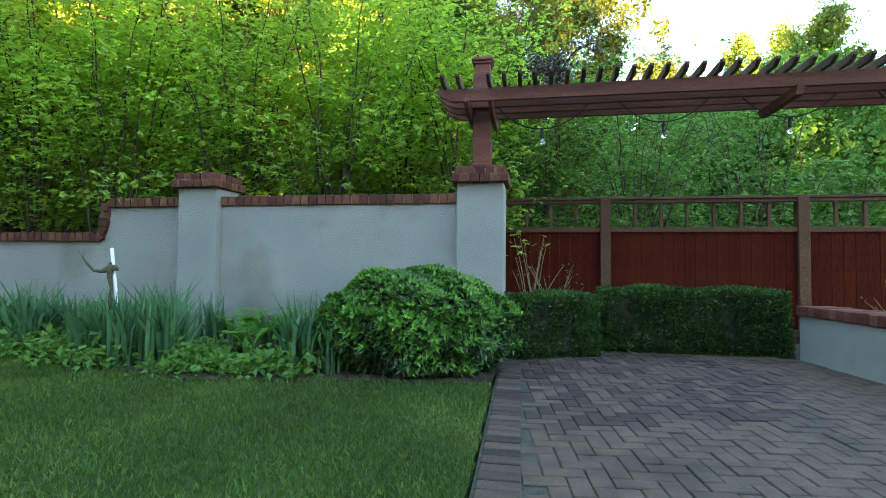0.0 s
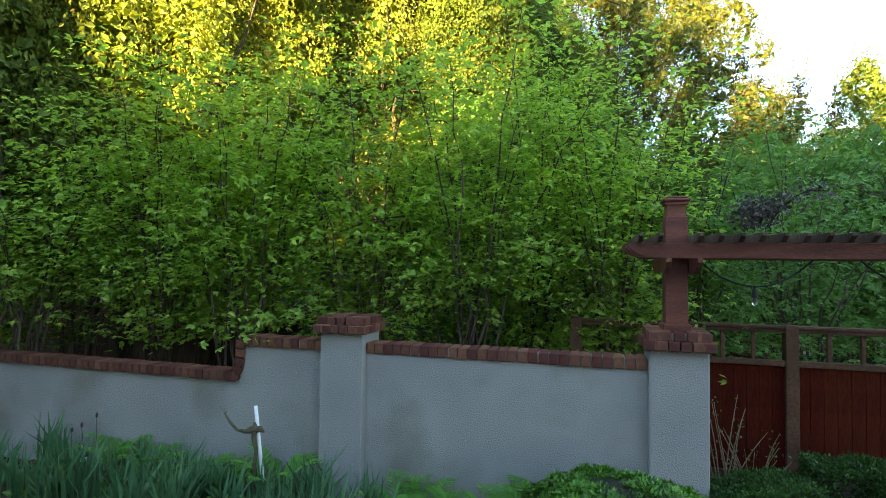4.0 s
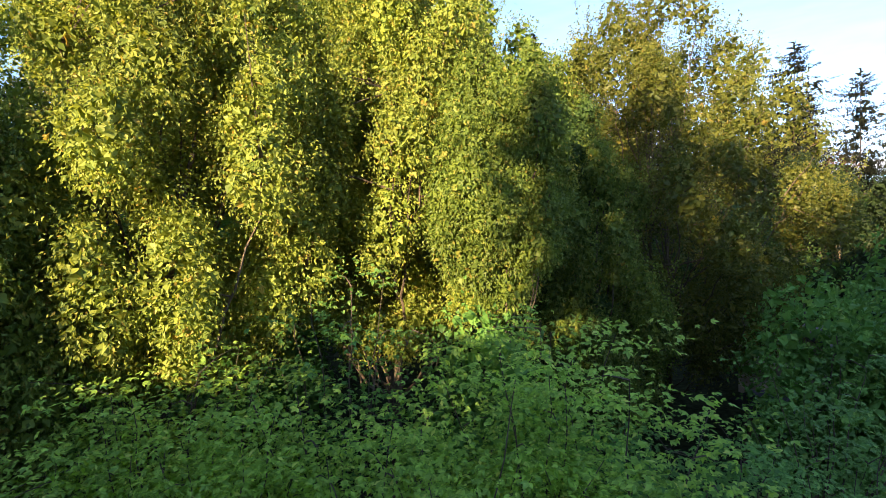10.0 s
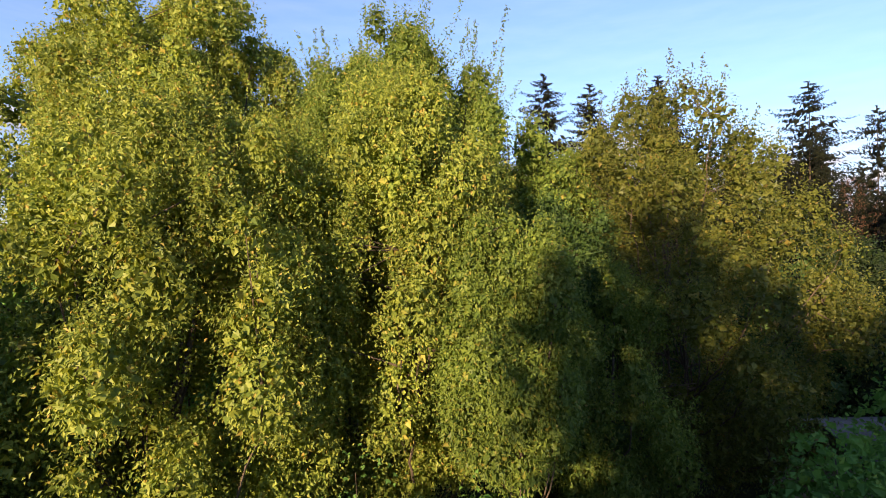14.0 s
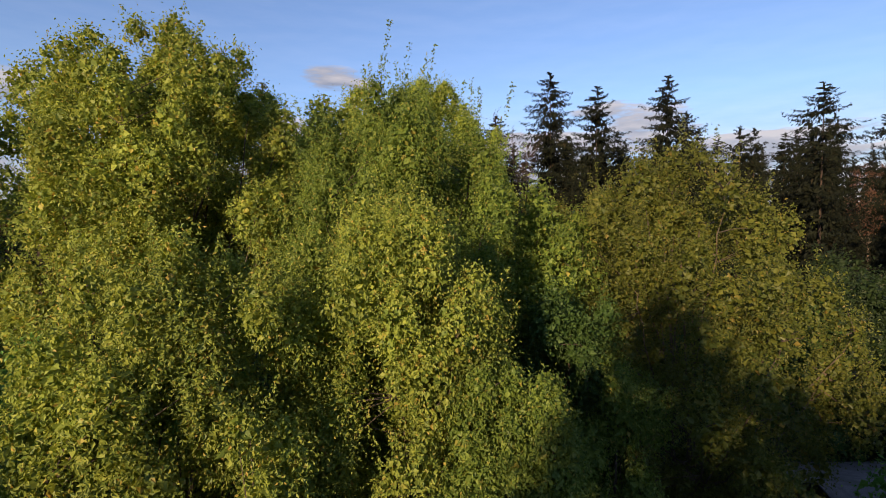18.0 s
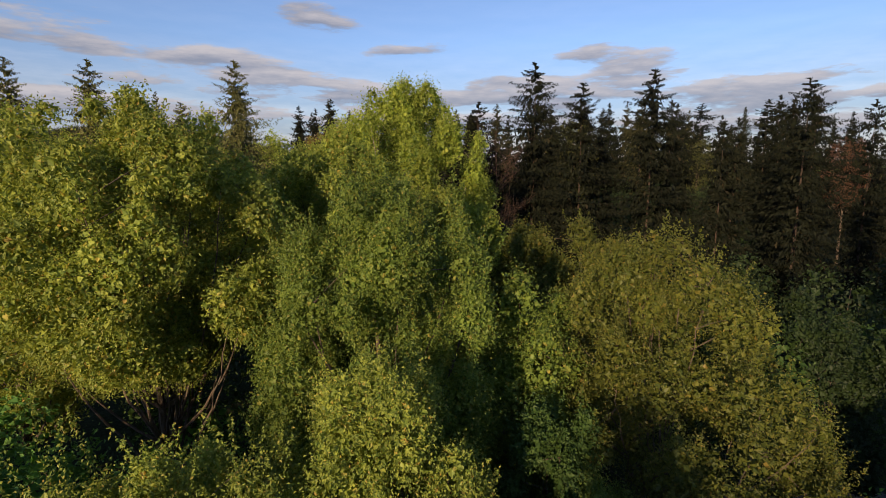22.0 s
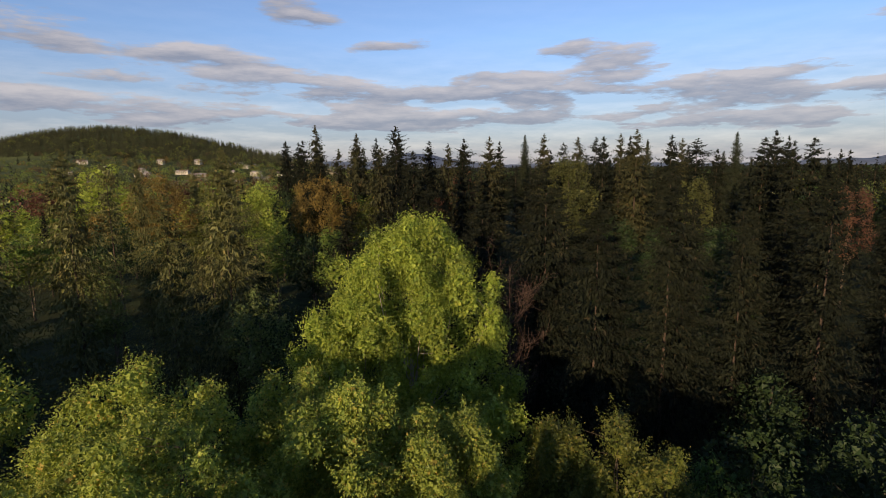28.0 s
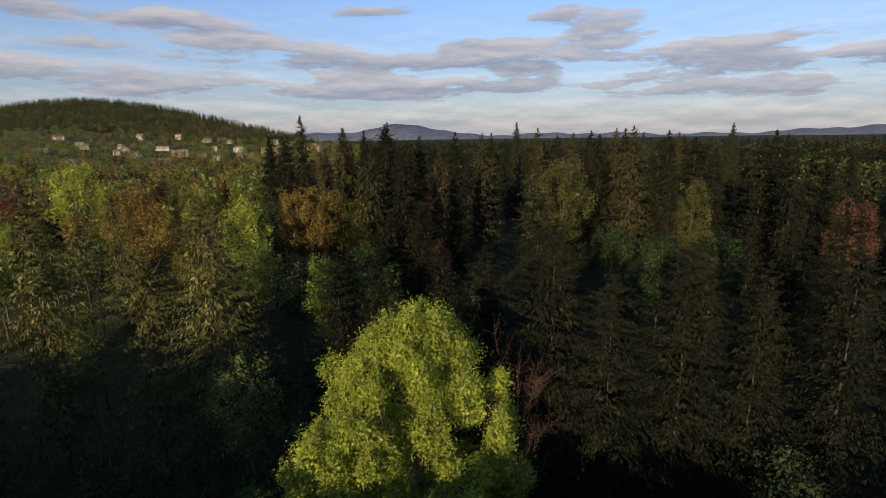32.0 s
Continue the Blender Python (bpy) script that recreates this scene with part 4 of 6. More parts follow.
# ---- trees ----
def leafy_tree(name, x, y, height, radius, label, leaf, seed, base=0.2, limbs=16, heads=30, leaves=30000, size=0.1, head=(0.9, 1.5), hang=0.8, width=0.28, bark="bark", category="tree", group="", lean=(0, 0), trunk_r=None, twigs=40, stems=1, taper=0.0, shoots=18, shoot_len=1.0, fill=0.3, thin=0.5, squash=1.0, belly=0.42):
    """A tapered trunk, curved limbs and a crown of branch heads: each head an uneven upright plume, closely set with single leaves outside and larger ones within."""
    r = np.random.default_rng(seed)
    ob = thing(name, pose(x, y, -0.05), label, category, group)
    H, zb = height, height * base
    tr = trunk_r or 0.011 * H
    paths = []
    for k in range(stems):
        a = r.uniform(0, 2 * np.pi)
        off = np.array([math.cos(a), math.sin(a), 0]) * (0.25 if stems > 1 else 0.0)
        top = np.array([lean[0] + r.normal(0, 0.2), lean[1] + r.normal(0, 0.2), H * r.uniform(0.78, 0.86)]) + off * radius * 0.8
        mid = off + np.array([lean[0] * 0.4 + r.normal(0, 0.2), lean[1] * 0.4 + r.normal(0, 0.2), H * 0.4])
        p = bezier(off, mid, top, 12)
        paths.append(p)
        part("trunk", tube(p, np.linspace(tr * (1 if stems == 1 else 0.6), tr * 0.18, 12) * np.r_[1.35, np.ones(11)], 8), M[bark], ob, "", True)
    # the heads stand over an egg-shaped crown, widest at the belly; the highest reaches the height
    k = np.arange(heads) + 0.5
    w = 1 - 2 * k / heads + r.normal(0, 0.05, heads)
    az = k * 2.399963 + r.normal(0, 0.22, heads) + seed
    w = np.clip(w, -1, 1)
    ring = np.where(w > 0, (1 - w * w) ** 0.34, (1 - w * w) ** 0.45)
    big = r.uniform(0.55, 1.2, heads)
    R = np.stack([head[0] * big, head[0] * big * r.uniform(0.85, 1.1, heads), head[1] * big * r.uniform(0.8, 1.2, heads)], -1)
    mid_z = zb + belly * (H - zb)
    reach = np.maximum(radius - R[:, 0] * 0.9, 0.15) * ring * r.uniform(0.8, 1.08, heads) * (1 - taper * np.maximum(w, 0))
    zz = np.where(w > 0, (H - mid_z - R[:, 2] * 0.95) * w, (mid_z - zb - R[:, 2] * 0.7) * w) * r.uniform(0.9, 1.02, heads)
    deep = np.arange(heads) % 4 == 1           # every fourth head fills the crown's middle
    reach, zz = np.where(deep, reach * r.uniform(0.25, 0.7, heads), reach), np.where(deep, zz * 0.85, zz)
    C = np.stack([reach * np.cos(az), reach * np.sin(az) * squash, mid_z + zz], -1)
    share = np.clip((C[:, 2:3] - zb) / (H - zb), 0, 1)
    C += np.concatenate([np.array([[lean[0], lean[1]]]) * (0.35 + 0.65 * share), 0 * share], 1)
    axis = np.array([lean[0] * 0.7, lean[1] * 0.7])
    # limbs reach into the heads
    ends = []
    for i in range(limbs):
        tp = paths[i % stems]
        end = C[int((i + r.uniform(0.1, 0.9)) * heads / limbs) % heads] + [0, 0, -0.15]
        j = int(np.clip(end[2] / H * r.uniform(0.45, 0.72) * 11 / 0.8, 1, 10))
        st = tp[j]
        ctrl = np.array([st[0] + (end[0] - st[0]) * 0.7, st[1] + (end[1] - st[1]) * 0.7, st[2] + (end[2] - st[2]) * 0.35])
        pts = bezier(st, ctrl, end, 12)
        pts[1:-1] += r.normal(0, 0.05, (10, 3))
        part("limb", tube(pts, np.linspace(tr * 0.28, 0.015, 12), 5), M[bark], ob)
        ends.append(bezier(st, ctrl, end, 30))
    A = np.concatenate(ends)
    tw = []
    for q in range(twigs):
        j = r.integers(0, heads)
        e = C[j] + unit(r.normal(0, 1, 3) + [0, 0, 0.6]) * R[j] * r.uniform(0.7, 1.0)
        near = A[np.argmin(((A - C[j]) ** 2).sum(1))]
        tw.append(tube(bezier(near, (near + e) / 2 + [0, 0, 0.1], e, 5), np.linspace(0.022, 0.006, 5), 4))
    if tw:
        tagged(part("twigs", join(*tw), M[bark], ob), kind="stuff")

    def shell(count, depth, rough):
        """Places on the heads' outsides, with their outward ways; tufts make each head uneven."""
        area = R[:, 0] * R[:, 2] * np.where(C[:, 1] > axis[1] + radius * 0.45, 1 - thin, 1.0)
        h = r.choice(heads, count, p=area / area.sum())
        d = unit(r.normal(0, 1, (count, 3)))
        knobs = unit(r.normal(0, 1, (heads, 34, 3)))
        near = np.einsum("mk,mjk->mj", d, knobs[h]).max(1)
        rad = depth * (0.5 + 0.58 * np.clip((near - 0.7) / 0.3, 0, 1)) * r.uniform(1 - rough, 1.06, count)
        taper_up = np.where(d[:, 2] > 0, 1 - 0.3 * d[:, 2], 1.0)[:, None]
        P = C[h] + d * R[h] * rad[:, None] * np.concatenate([taper_up, taper_up, 1 + 0 * taper_up], 1)
        keep = np.ones(count, bool)
        for q in range(heads):                 # nothing grows deep inside a neighbouring head
            g = (P - C[q]) / R[q]
            keep &= (h == q) | ((g * g).sum(1) > 0.45 * depth**2)
        out = unit(d / R[h])
        return P[keep], out[keep]

    P, out = shell(leaves, 1.0, 0.24)
    m = len(P)
    loose = r.uniform(0, 1, (m, 1)) < 0.22     # stray leaves on thin twigs loosen the outline
    P = P + r.normal(0, size * 0.9, (m, 3)) + np.where(loose, out * r.uniform(0, 0.45, (m, 1)) * head[0] + r.normal(0, 0.1, (m, 3)) * head[0], 0.0)
    D = r.normal(0, 0.75, (m, 3)) + out * 0.55 + [0, 0, -hang]
    outer = blades(P, D, out + r.normal(0, 0.65, (m, 3)) + [0, 0, 0.15], size * r.uniform(0.65, 1.3, m), width, 0.12)
    P2, out2 = shell(int(leaves * fill), 0.78, 0.25)
    m2 = len(P2)
    inner = blades(P2, r.normal(0, 1, (m2, 3)) + [0, 0, -hang], out2 + r.normal(0, 0.6, (m2, 3)), size * 2.1 * r.uniform(0.7, 1.3, m2), 0.4, 0.1)
    parts = [outer, inner]
    # long leafy shoots that break the outline
    S_P, S_D = [], []
    order = np.argsort(-C[:, 2])[: max(4, heads * 2 // 3)]
    for q in range(shoots):
        j = order[r.integers(0, len(order))]
        way = unit(r.normal(0, 1, 3) + [0, -0.25, 0.7])
        p0 = C[j] + way * R[j] * 0.72
        Ls = r.uniform(0.4, 1.3) * shoot_len
        q0 = p0 + (way * [0.5, 0.5, 0.2] + [0, 0, 0.8]) * Ls
        n = int(4.2 * Ls / size)
        u = r.uniform(0, 1, n)[:, None]
        S_P.append(p0 + (q0 - p0) * u + r.normal(0, size, (n, 3)) * (1.2 - u))
        S_D.append(r.normal(0, 1, (n, 3)) + [0, 0, -0.6])
    if S_P:
        S_P, S_D = np.concatenate(S_P), np.concatenate(S_D)
        parts.append(blades(S_P, S_D, r.normal(0, 1, S_P.shape), size * r.uniform(0.7, 1.2, len(S_P)), width, 0.12))
    part("crown", join(*parts), M[leaf], ob)
    return ob


WOODS = "broadleaf trees behind the wall"


def wood_tree(x, y, h, rad, leaf, seed, label, **kw):
    return leafy_tree("tree", x, y, h, rad, label, leaf, seed, group=WOODS, **kw)


wood_tree(-8.9, 9.8, 14.6, 3.7, "willow", 11, "tall tree in the wood with yellow-green hanging leaves, lower half shaded", base=0.3, limbs=26, heads=130, leaves=120000, size=0.078, width=0.28, hang=0.8, head=(0.6, 0.95), lean=(0.4, 1.6), taper=0.2, twigs=110, trunk_r=0.16, shoots=300, shoot_len=1.7, fill=0.22)
wood_tree(-5.1, 14.4, 15.5, 3.2, "willow", 12, "tall upright tree with sunlit yellow-green hanging leaves", base=0.28, limbs=26, heads=150, leaves=125000, size=0.08, width=0.28, hang=0.8, head=(0.6, 1.0), taper=0.12, twigs=90, shoots=240, shoot_len=0.9, trunk_r=0.15, fill=0.22)
wood_tree(-2.3, 13.0, 11.9, 1.7, "willow_green", 23, "slim fresh green tree with hanging leaves", base=0.5, limbs=13, heads=44, leaves=50000, size=0.08, width=0.28, hang=0.9, head=(0.48, 0.75), twigs=40, shoots=70, shoot_len=0.55, trunk_r=0.07, fill=0.22)
wood_tree(-7.0, 20.4, 19.5, 4.7, "willow_green", 22, "upright green tree with long leafy shoots in the wood", base=0.3, limbs=24, heads=150, leaves=110000, size=0.098, hang=0.6, head=(0.72, 1.2), taper=0.08, twigs=40, shoots=340, shoot_len=1.8, fill=0.22)
wood_tree(3.4, 23.8, 17.4, 6.4, "olive", 13, "broad olive-green tree with ascending fine branches", base=0.1, limbs=44, heads=170, leaves=105000, size=0.1, hang=0.2, head=(0.82, 1.15), twigs=160, stems=3, taper=0.34, shoots=300, shoot_len=1.3, trunk_r=0.13, belly=0.44, lean=(-0.8, 0.0), fill=0.22)
wood_tree(0.2, 18.0, 11.0, 2.4, "willow_green", 24, "green tree in shade between the sunlit ones", base=0.1, limbs=18, heads=44, leaves=40000, size=0.095, hang=0.9, head=(0.6, 1.1), twigs=30, shoots=100, shoot_len=0.9, taper=0.3, fill=0.22)
wood_tree(-10.0, 8.2, 11.2, 1.9, "willow_green", 27, "dim green tree beside the tall yellow-green one", base=0.2, limbs=16, heads=40, leaves=34000, size=0.085, hang=1.0, head=(0.6, 1.1), twigs=30, shoots=60, shoot_len=0.7, taper=0.2, fill=0.22)
wood_tree(-11.8, 28.4, 21.6, 4.9, "willow", 14, "rounded tree with dense yellow-green spring leaves", base=0.32, limbs=26, heads=100, leaves=64000, size=0.125, hang=0.3, head=(0.95, 1.15), twigs=40, shoots=130, shoot_len=0.9)
wood_tree(-16.5, 20.9, 22.6, 5.3, "willow", 15, "large full-crowned tree in bright yellow-green leaf", base=0.49, limbs=36, heads=170, leaves=105000, size=0.11, hang=0.4, head=(0.85, 1.05), twigs=60, shoots=200, shoot_len=0.7, lean=(-0.6, 0.0))
wood_tree(-21.6, 27.0, 22.6, 5.2, "willow", 29, "broad yellow-green tree close behind another of its kind", base=0.35, limbs=28, heads=110, leaves=62000, size=0.125, hang=0.3, head=(1.0, 1.2), twigs=40, shoots=140, shoot_len=0.8)
wood_tree(0.8, 37.0, 16.8, 5.2, "olive", 16, "olive-green rounded tree in the wood", base=0.12, limbs=24, heads=90, leaves=48000, size=0.125, hang=0.3, head=(1.0, 1.2), twigs=20, shoots=120)
wood_tree(-13.6, 47.6, 27.6, 9.2, "bright", 17, "tall bright green tree standing out among dark firs", base=0.12, limbs=40, heads=240, leaves=125000, size=0.15, hang=0.4, head=(1.15, 1.6), bark="pale_bark", twigs=60, taper=0.26, shoots=280, belly=0.4)
wood_tree(-1.8, 22.2, 16.2, 2.9, "willow_green", 28, "shaded green tree behind the bright ones", base=0.1, limbs=16, heads=40, leaves=26000, size=0.12, hang=0.5, head=(0.85, 1.2), twigs=20, shoots=50, taper=0.3)
wood_tree(-16.6, 41.2, 22.2, 5.2, "bright", 26, "lower yellow-green tree beneath the tall bright one", base=0.15, limbs=22, heads=80, leaves=34000, size=0.15, hang=0.4, head=(1.0, 1.3), twigs=20, shoots=60)
wood_tree(-6.2, 37.4, 17.2, 4.0, "bright", 18, "young-leaved green tree below the firs", base=0.15, limbs=18, heads=50, leaves=22000, size=0.16, hang=0.4, head=(0.9, 1.2), twigs=20, shoots=40)
wood_tree(-8.6, 32.6, 19.4, 3.8, "willow", 61, "yellow-green tree in the closed canopy", base=0.35, limbs=18, heads=60, leaves=34000, size=0.13, hang=0.4, head=(0.9, 1.15), twigs=20, shoots=90)
wood_tree(-16.4, 31.8, 20.9, 3.5, "willow", 62, "rounded yellow-green tree between larger ones", base=0.4, limbs=18, heads=56, leaves=30000, size=0.13, hang=0.3, head=(0.9, 1.1), twigs=20, shoots=80)
wood_tree(-2.8, 36.8, 16.4, 3.3, "olive", 63, "small olive-green tree in the closed canopy", base=0.35, limbs=16, heads=44, leaves=22000, size=0.14, hang=0.3, head=(0.9, 1.1), twigs=20, shoots=60)
wood_tree(-1.1, 18.8, 13.4, 2.1, "understory", 65, "green tree in a gap of the wood, shade put into its leaves", base=0.15, limbs=14, heads=36, leaves=22000, size=0.1, hang=0.6, head=(0.6, 1.0), twigs=20, shoots=50, shoot_len=0.8)
wood_tree(-11.6, 23.6, 15.4, 2.8, "understory", 64, "green tree between large crowns, shade put into its leaves", base=0.2, limbs=16, heads=40, leaves=20000, size=0.12, hang=0.5, head=(0.8, 1.2), twigs=20, shoots=40)
wood_tree(-30.5, 26.0, 24.0, 5.6, "willow", 19, "broad yellow-green tree at the wood's edge", base=0.15, limbs=24, heads=36, leaves=30000, size=0.17, hang=0.5, head=(1.4, 1.8), twigs=20)
wood_tree(14.6, 34.6, 13.2, 4.4, "undergrowth", 20, "green tree beside the olive one, shade put into its leaves", base=0.1, limbs=20, heads=26, leaves=20000, size=0.17, hang=0.5, head=(1.2, 1.5), twigs=20)
wood_tree(11.8, 19.6, 11.2, 3.2, "willow_green", 30, "light-leaved young tree behind the trellis fence", base=0.25, limbs=18, heads=30, leaves=24000, size=0.1, hang=0.5, head=(0.75, 0.95), twigs=30, shoots=40, shoot_len=0.7)
wood_tree(9.8, 14.8, 7.2, 3.0, "thicket_dark", 21, "low spreading green tree over the fence", base=0.2, limbs=20, heads=22, leaves=20000, size=0.12, hang=0.4, head=(1.0, 0.9), twigs=40, shoots=10, shoot_len=0.5)
wood_tree(-25.0, 44.0, 13.6, 3.8, "understory", 25, "grey-green tree in the hollow, shade put into its leaves", base=0.15, limbs=18, heads=22, leaves=12000, size=0.2, hang=0.5, head=(1.2, 1.6), twigs=20)


def thicket_shrub(x, y, h, rad, seed, leaf, n, label, size=0.096, z0=0.9):
    """Many thin stems fanning up, with layered sprays of broad leaves."""
    r = np.random.default_rng(seed)
    ob = thing("understory_shrub", pose(x, y, -0.05), label, "shrub", "shrubs behind the wall")
    ends = []
    for k in range(12):
        a = k * 2.4 + r.uniform(-0.4, 0.4)
        e = np.array([math.cos(a) * rad * r.uniform(0.3, 1.0), math.sin(a) * rad * 0.75 * r.uniform(0.3, 1.0), h * r.uniform(0.65, 1.0)])
        pts = bezier(np.array([r.normal(0, 0.15), r.normal(0, 0.15), 0]), e * [0.25, 0.25, 0.6], e, 12)
        pts[1:-1] += r.normal(0, 0.03, (10, 3))
        part("stem", tube(pts, np.linspace(0.024, 0.005, 12), 5), M["bark"], ob)
        ends.append(bezier(pts[0], e * [0.25, 0.25, 0.6], e, 40))
    A = np.stack(ends)
    c = n // 14
    li, tt = r.integers(0, 12, c), np.clip(r.uniform(0.2, 1.05, c), 0, 1)
    C = A[li, (tt * 39).astype(int)] + r.normal(0, [rad * 0.28, rad * 0.24, h * 0.05], (c, 3))
    C = C[C[:, 2] > z0]
    sp = []
    for j in r.integers(0, len(C), 40):
        near = A.reshape(-1, 3)[np.argmin(((A.reshape(-1, 3) - C[j]) ** 2).sum(1))]
        sp.append(tube([near, (near + C[j]) / 2 + [0, 0, 0.06], C[j]], [0.012, 0.008, 0.004], 4))
    tagged(part("twigs", join(*sp), M["bark"], ob), kind="stuff")
    idx = np.repeat(np.arange(len(C)), 14)
    m = len(idx)
    P = C[idx] + r.normal(0, [0.2, 0.18, 0.06], (m, 3))
    Dh = r.normal(0, 1, (m, 3)) * [1, 1, 0.25] + [0, -0.35, -0.25]
    Nr = r.normal(0, 0.35, (m, 3)) + [0, -0.25, 1]
    s = size * r.uniform(0.6, 1.25, m)
    # three lobes to a leaf
    D = unit(Dh)
    S = unit(np.cross(D, Nr))
    main = blades(P, D, Nr, s, 0.26, 0.06)
    left = blades(P, D * 0.75 + S * 0.75, Nr, s * 0.8, 0.24, 0.05)
    right = blades(P, D * 0.75 - S * 0.75, Nr, s * 0.8, 0.24, 0.05)
    part("leaves", join(main, left, right), M[leaf], ob)


SH = [(-10.6, 8.6, 4.9, 1.7, "thicket"), (-8.6, 7.7, 4.9, 1.6, "thicket"), (-6.7, 8.0, 5.6, 1.7, "thicket"), (-5.2, 7.6, 5.6, 1.6, "thicket"), (-3.6, 7.9, 5.5, 1.6, "thicket"),
      (-2.1, 7.8, 6.0, 1.6, "thicket"), (-1.2, 9.0, 6.3, 1.7, "thicket"), (-0.2, 8.4, 6.1, 1.6, "thicket"), (1.0, 9.2, 5.0, 1.6, "thicket_dark"), (2.8, 9.6, 4.7, 1.7, "thicket_dark"),
      (4.8, 9.4, 4.4, 1.6, "thicket_dark"), (6.4, 9.6, 3.2, 1.3, "thicket_dark"), (-12.6, 9.6, 5.0, 2.0, "thicket_dark"), (-4.6, 10.0, 6.9, 1.9, "thicket_dark"), (-6.6, 9.2, 5.8, 2.0, "thicket"), (-9.4, 9.4, 5.2, 2.0, "thicket_dark"), (3.6, 12.0, 5.6, 2.0, "thicket_dark"), (0.4, 12.0, 4.4, 2.0, "thicket_dark"), (-11.0, 12.5, 6.0, 2.2, "thicket_dark")]
for i, (x, y, h, rad, leaf) in enumerate(SH):
    thicket_shrub(x, y, h, rad, 100 + i, leaf, 6800 if y < 9.3 else 2600, "many-stemmed shrub with layered fresh green lobed leaves" if leaf == "thicket" else "dense many-stemmed shrub with deeper green leaves", z0=(1.2, 2.1, 1.5, 1.8)[i % 4] if x < -0.8 and y < 9.3 else 1.2)


def bare_tree(x, y, h, rad, seed, label):
    r = np.random.default_rng(seed)
    ob = thing("bare_tree", pose(x, y, -0.05), label, "tree")
    part("trunk", tube(bezier(np.zeros(3), np.array([0.3, 0, h * 0.5]), np.array([0, 0.2, h * 0.9]), 10), np.linspace(0.16, 0.03, 10), 7), M["twig"], ob)
    out = []
    for k in range(80):
        z = h * r.uniform(0.25, 0.88)
        a = r.uniform(0, 2 * np.pi)
        d = np.array([math.cos(a), math.sin(a), 0])
        e = d * rad * r.uniform(0.4, 1) + [0, 0, z + r.uniform(1, 4)]
        pts = bezier(np.array([0, 0, z]), d * rad * 0.5 + [0, 0, z + 0.6], e, 10)
        out.append(tube(pts, np.linspace(0.018, 0.007, 10), 4))
        for q in range(16):
            p = pts[r.integers(3, 10)]
            t = p + r.normal(0, 0.5, 3) + [0, 0, 0.5]
            out.append(tube([p, (p + t) / 2 + r.normal(0, 0.08, 3), t], [0.009, 0.008, 0.007], 3))
    tagged(part("branches", join(*out), M["twig"], ob), kind="stuff")


bare_tree(-6.0, 50.5, 23.5, 3.4, 61, "leafless tree with fine reddish-brown twigs")


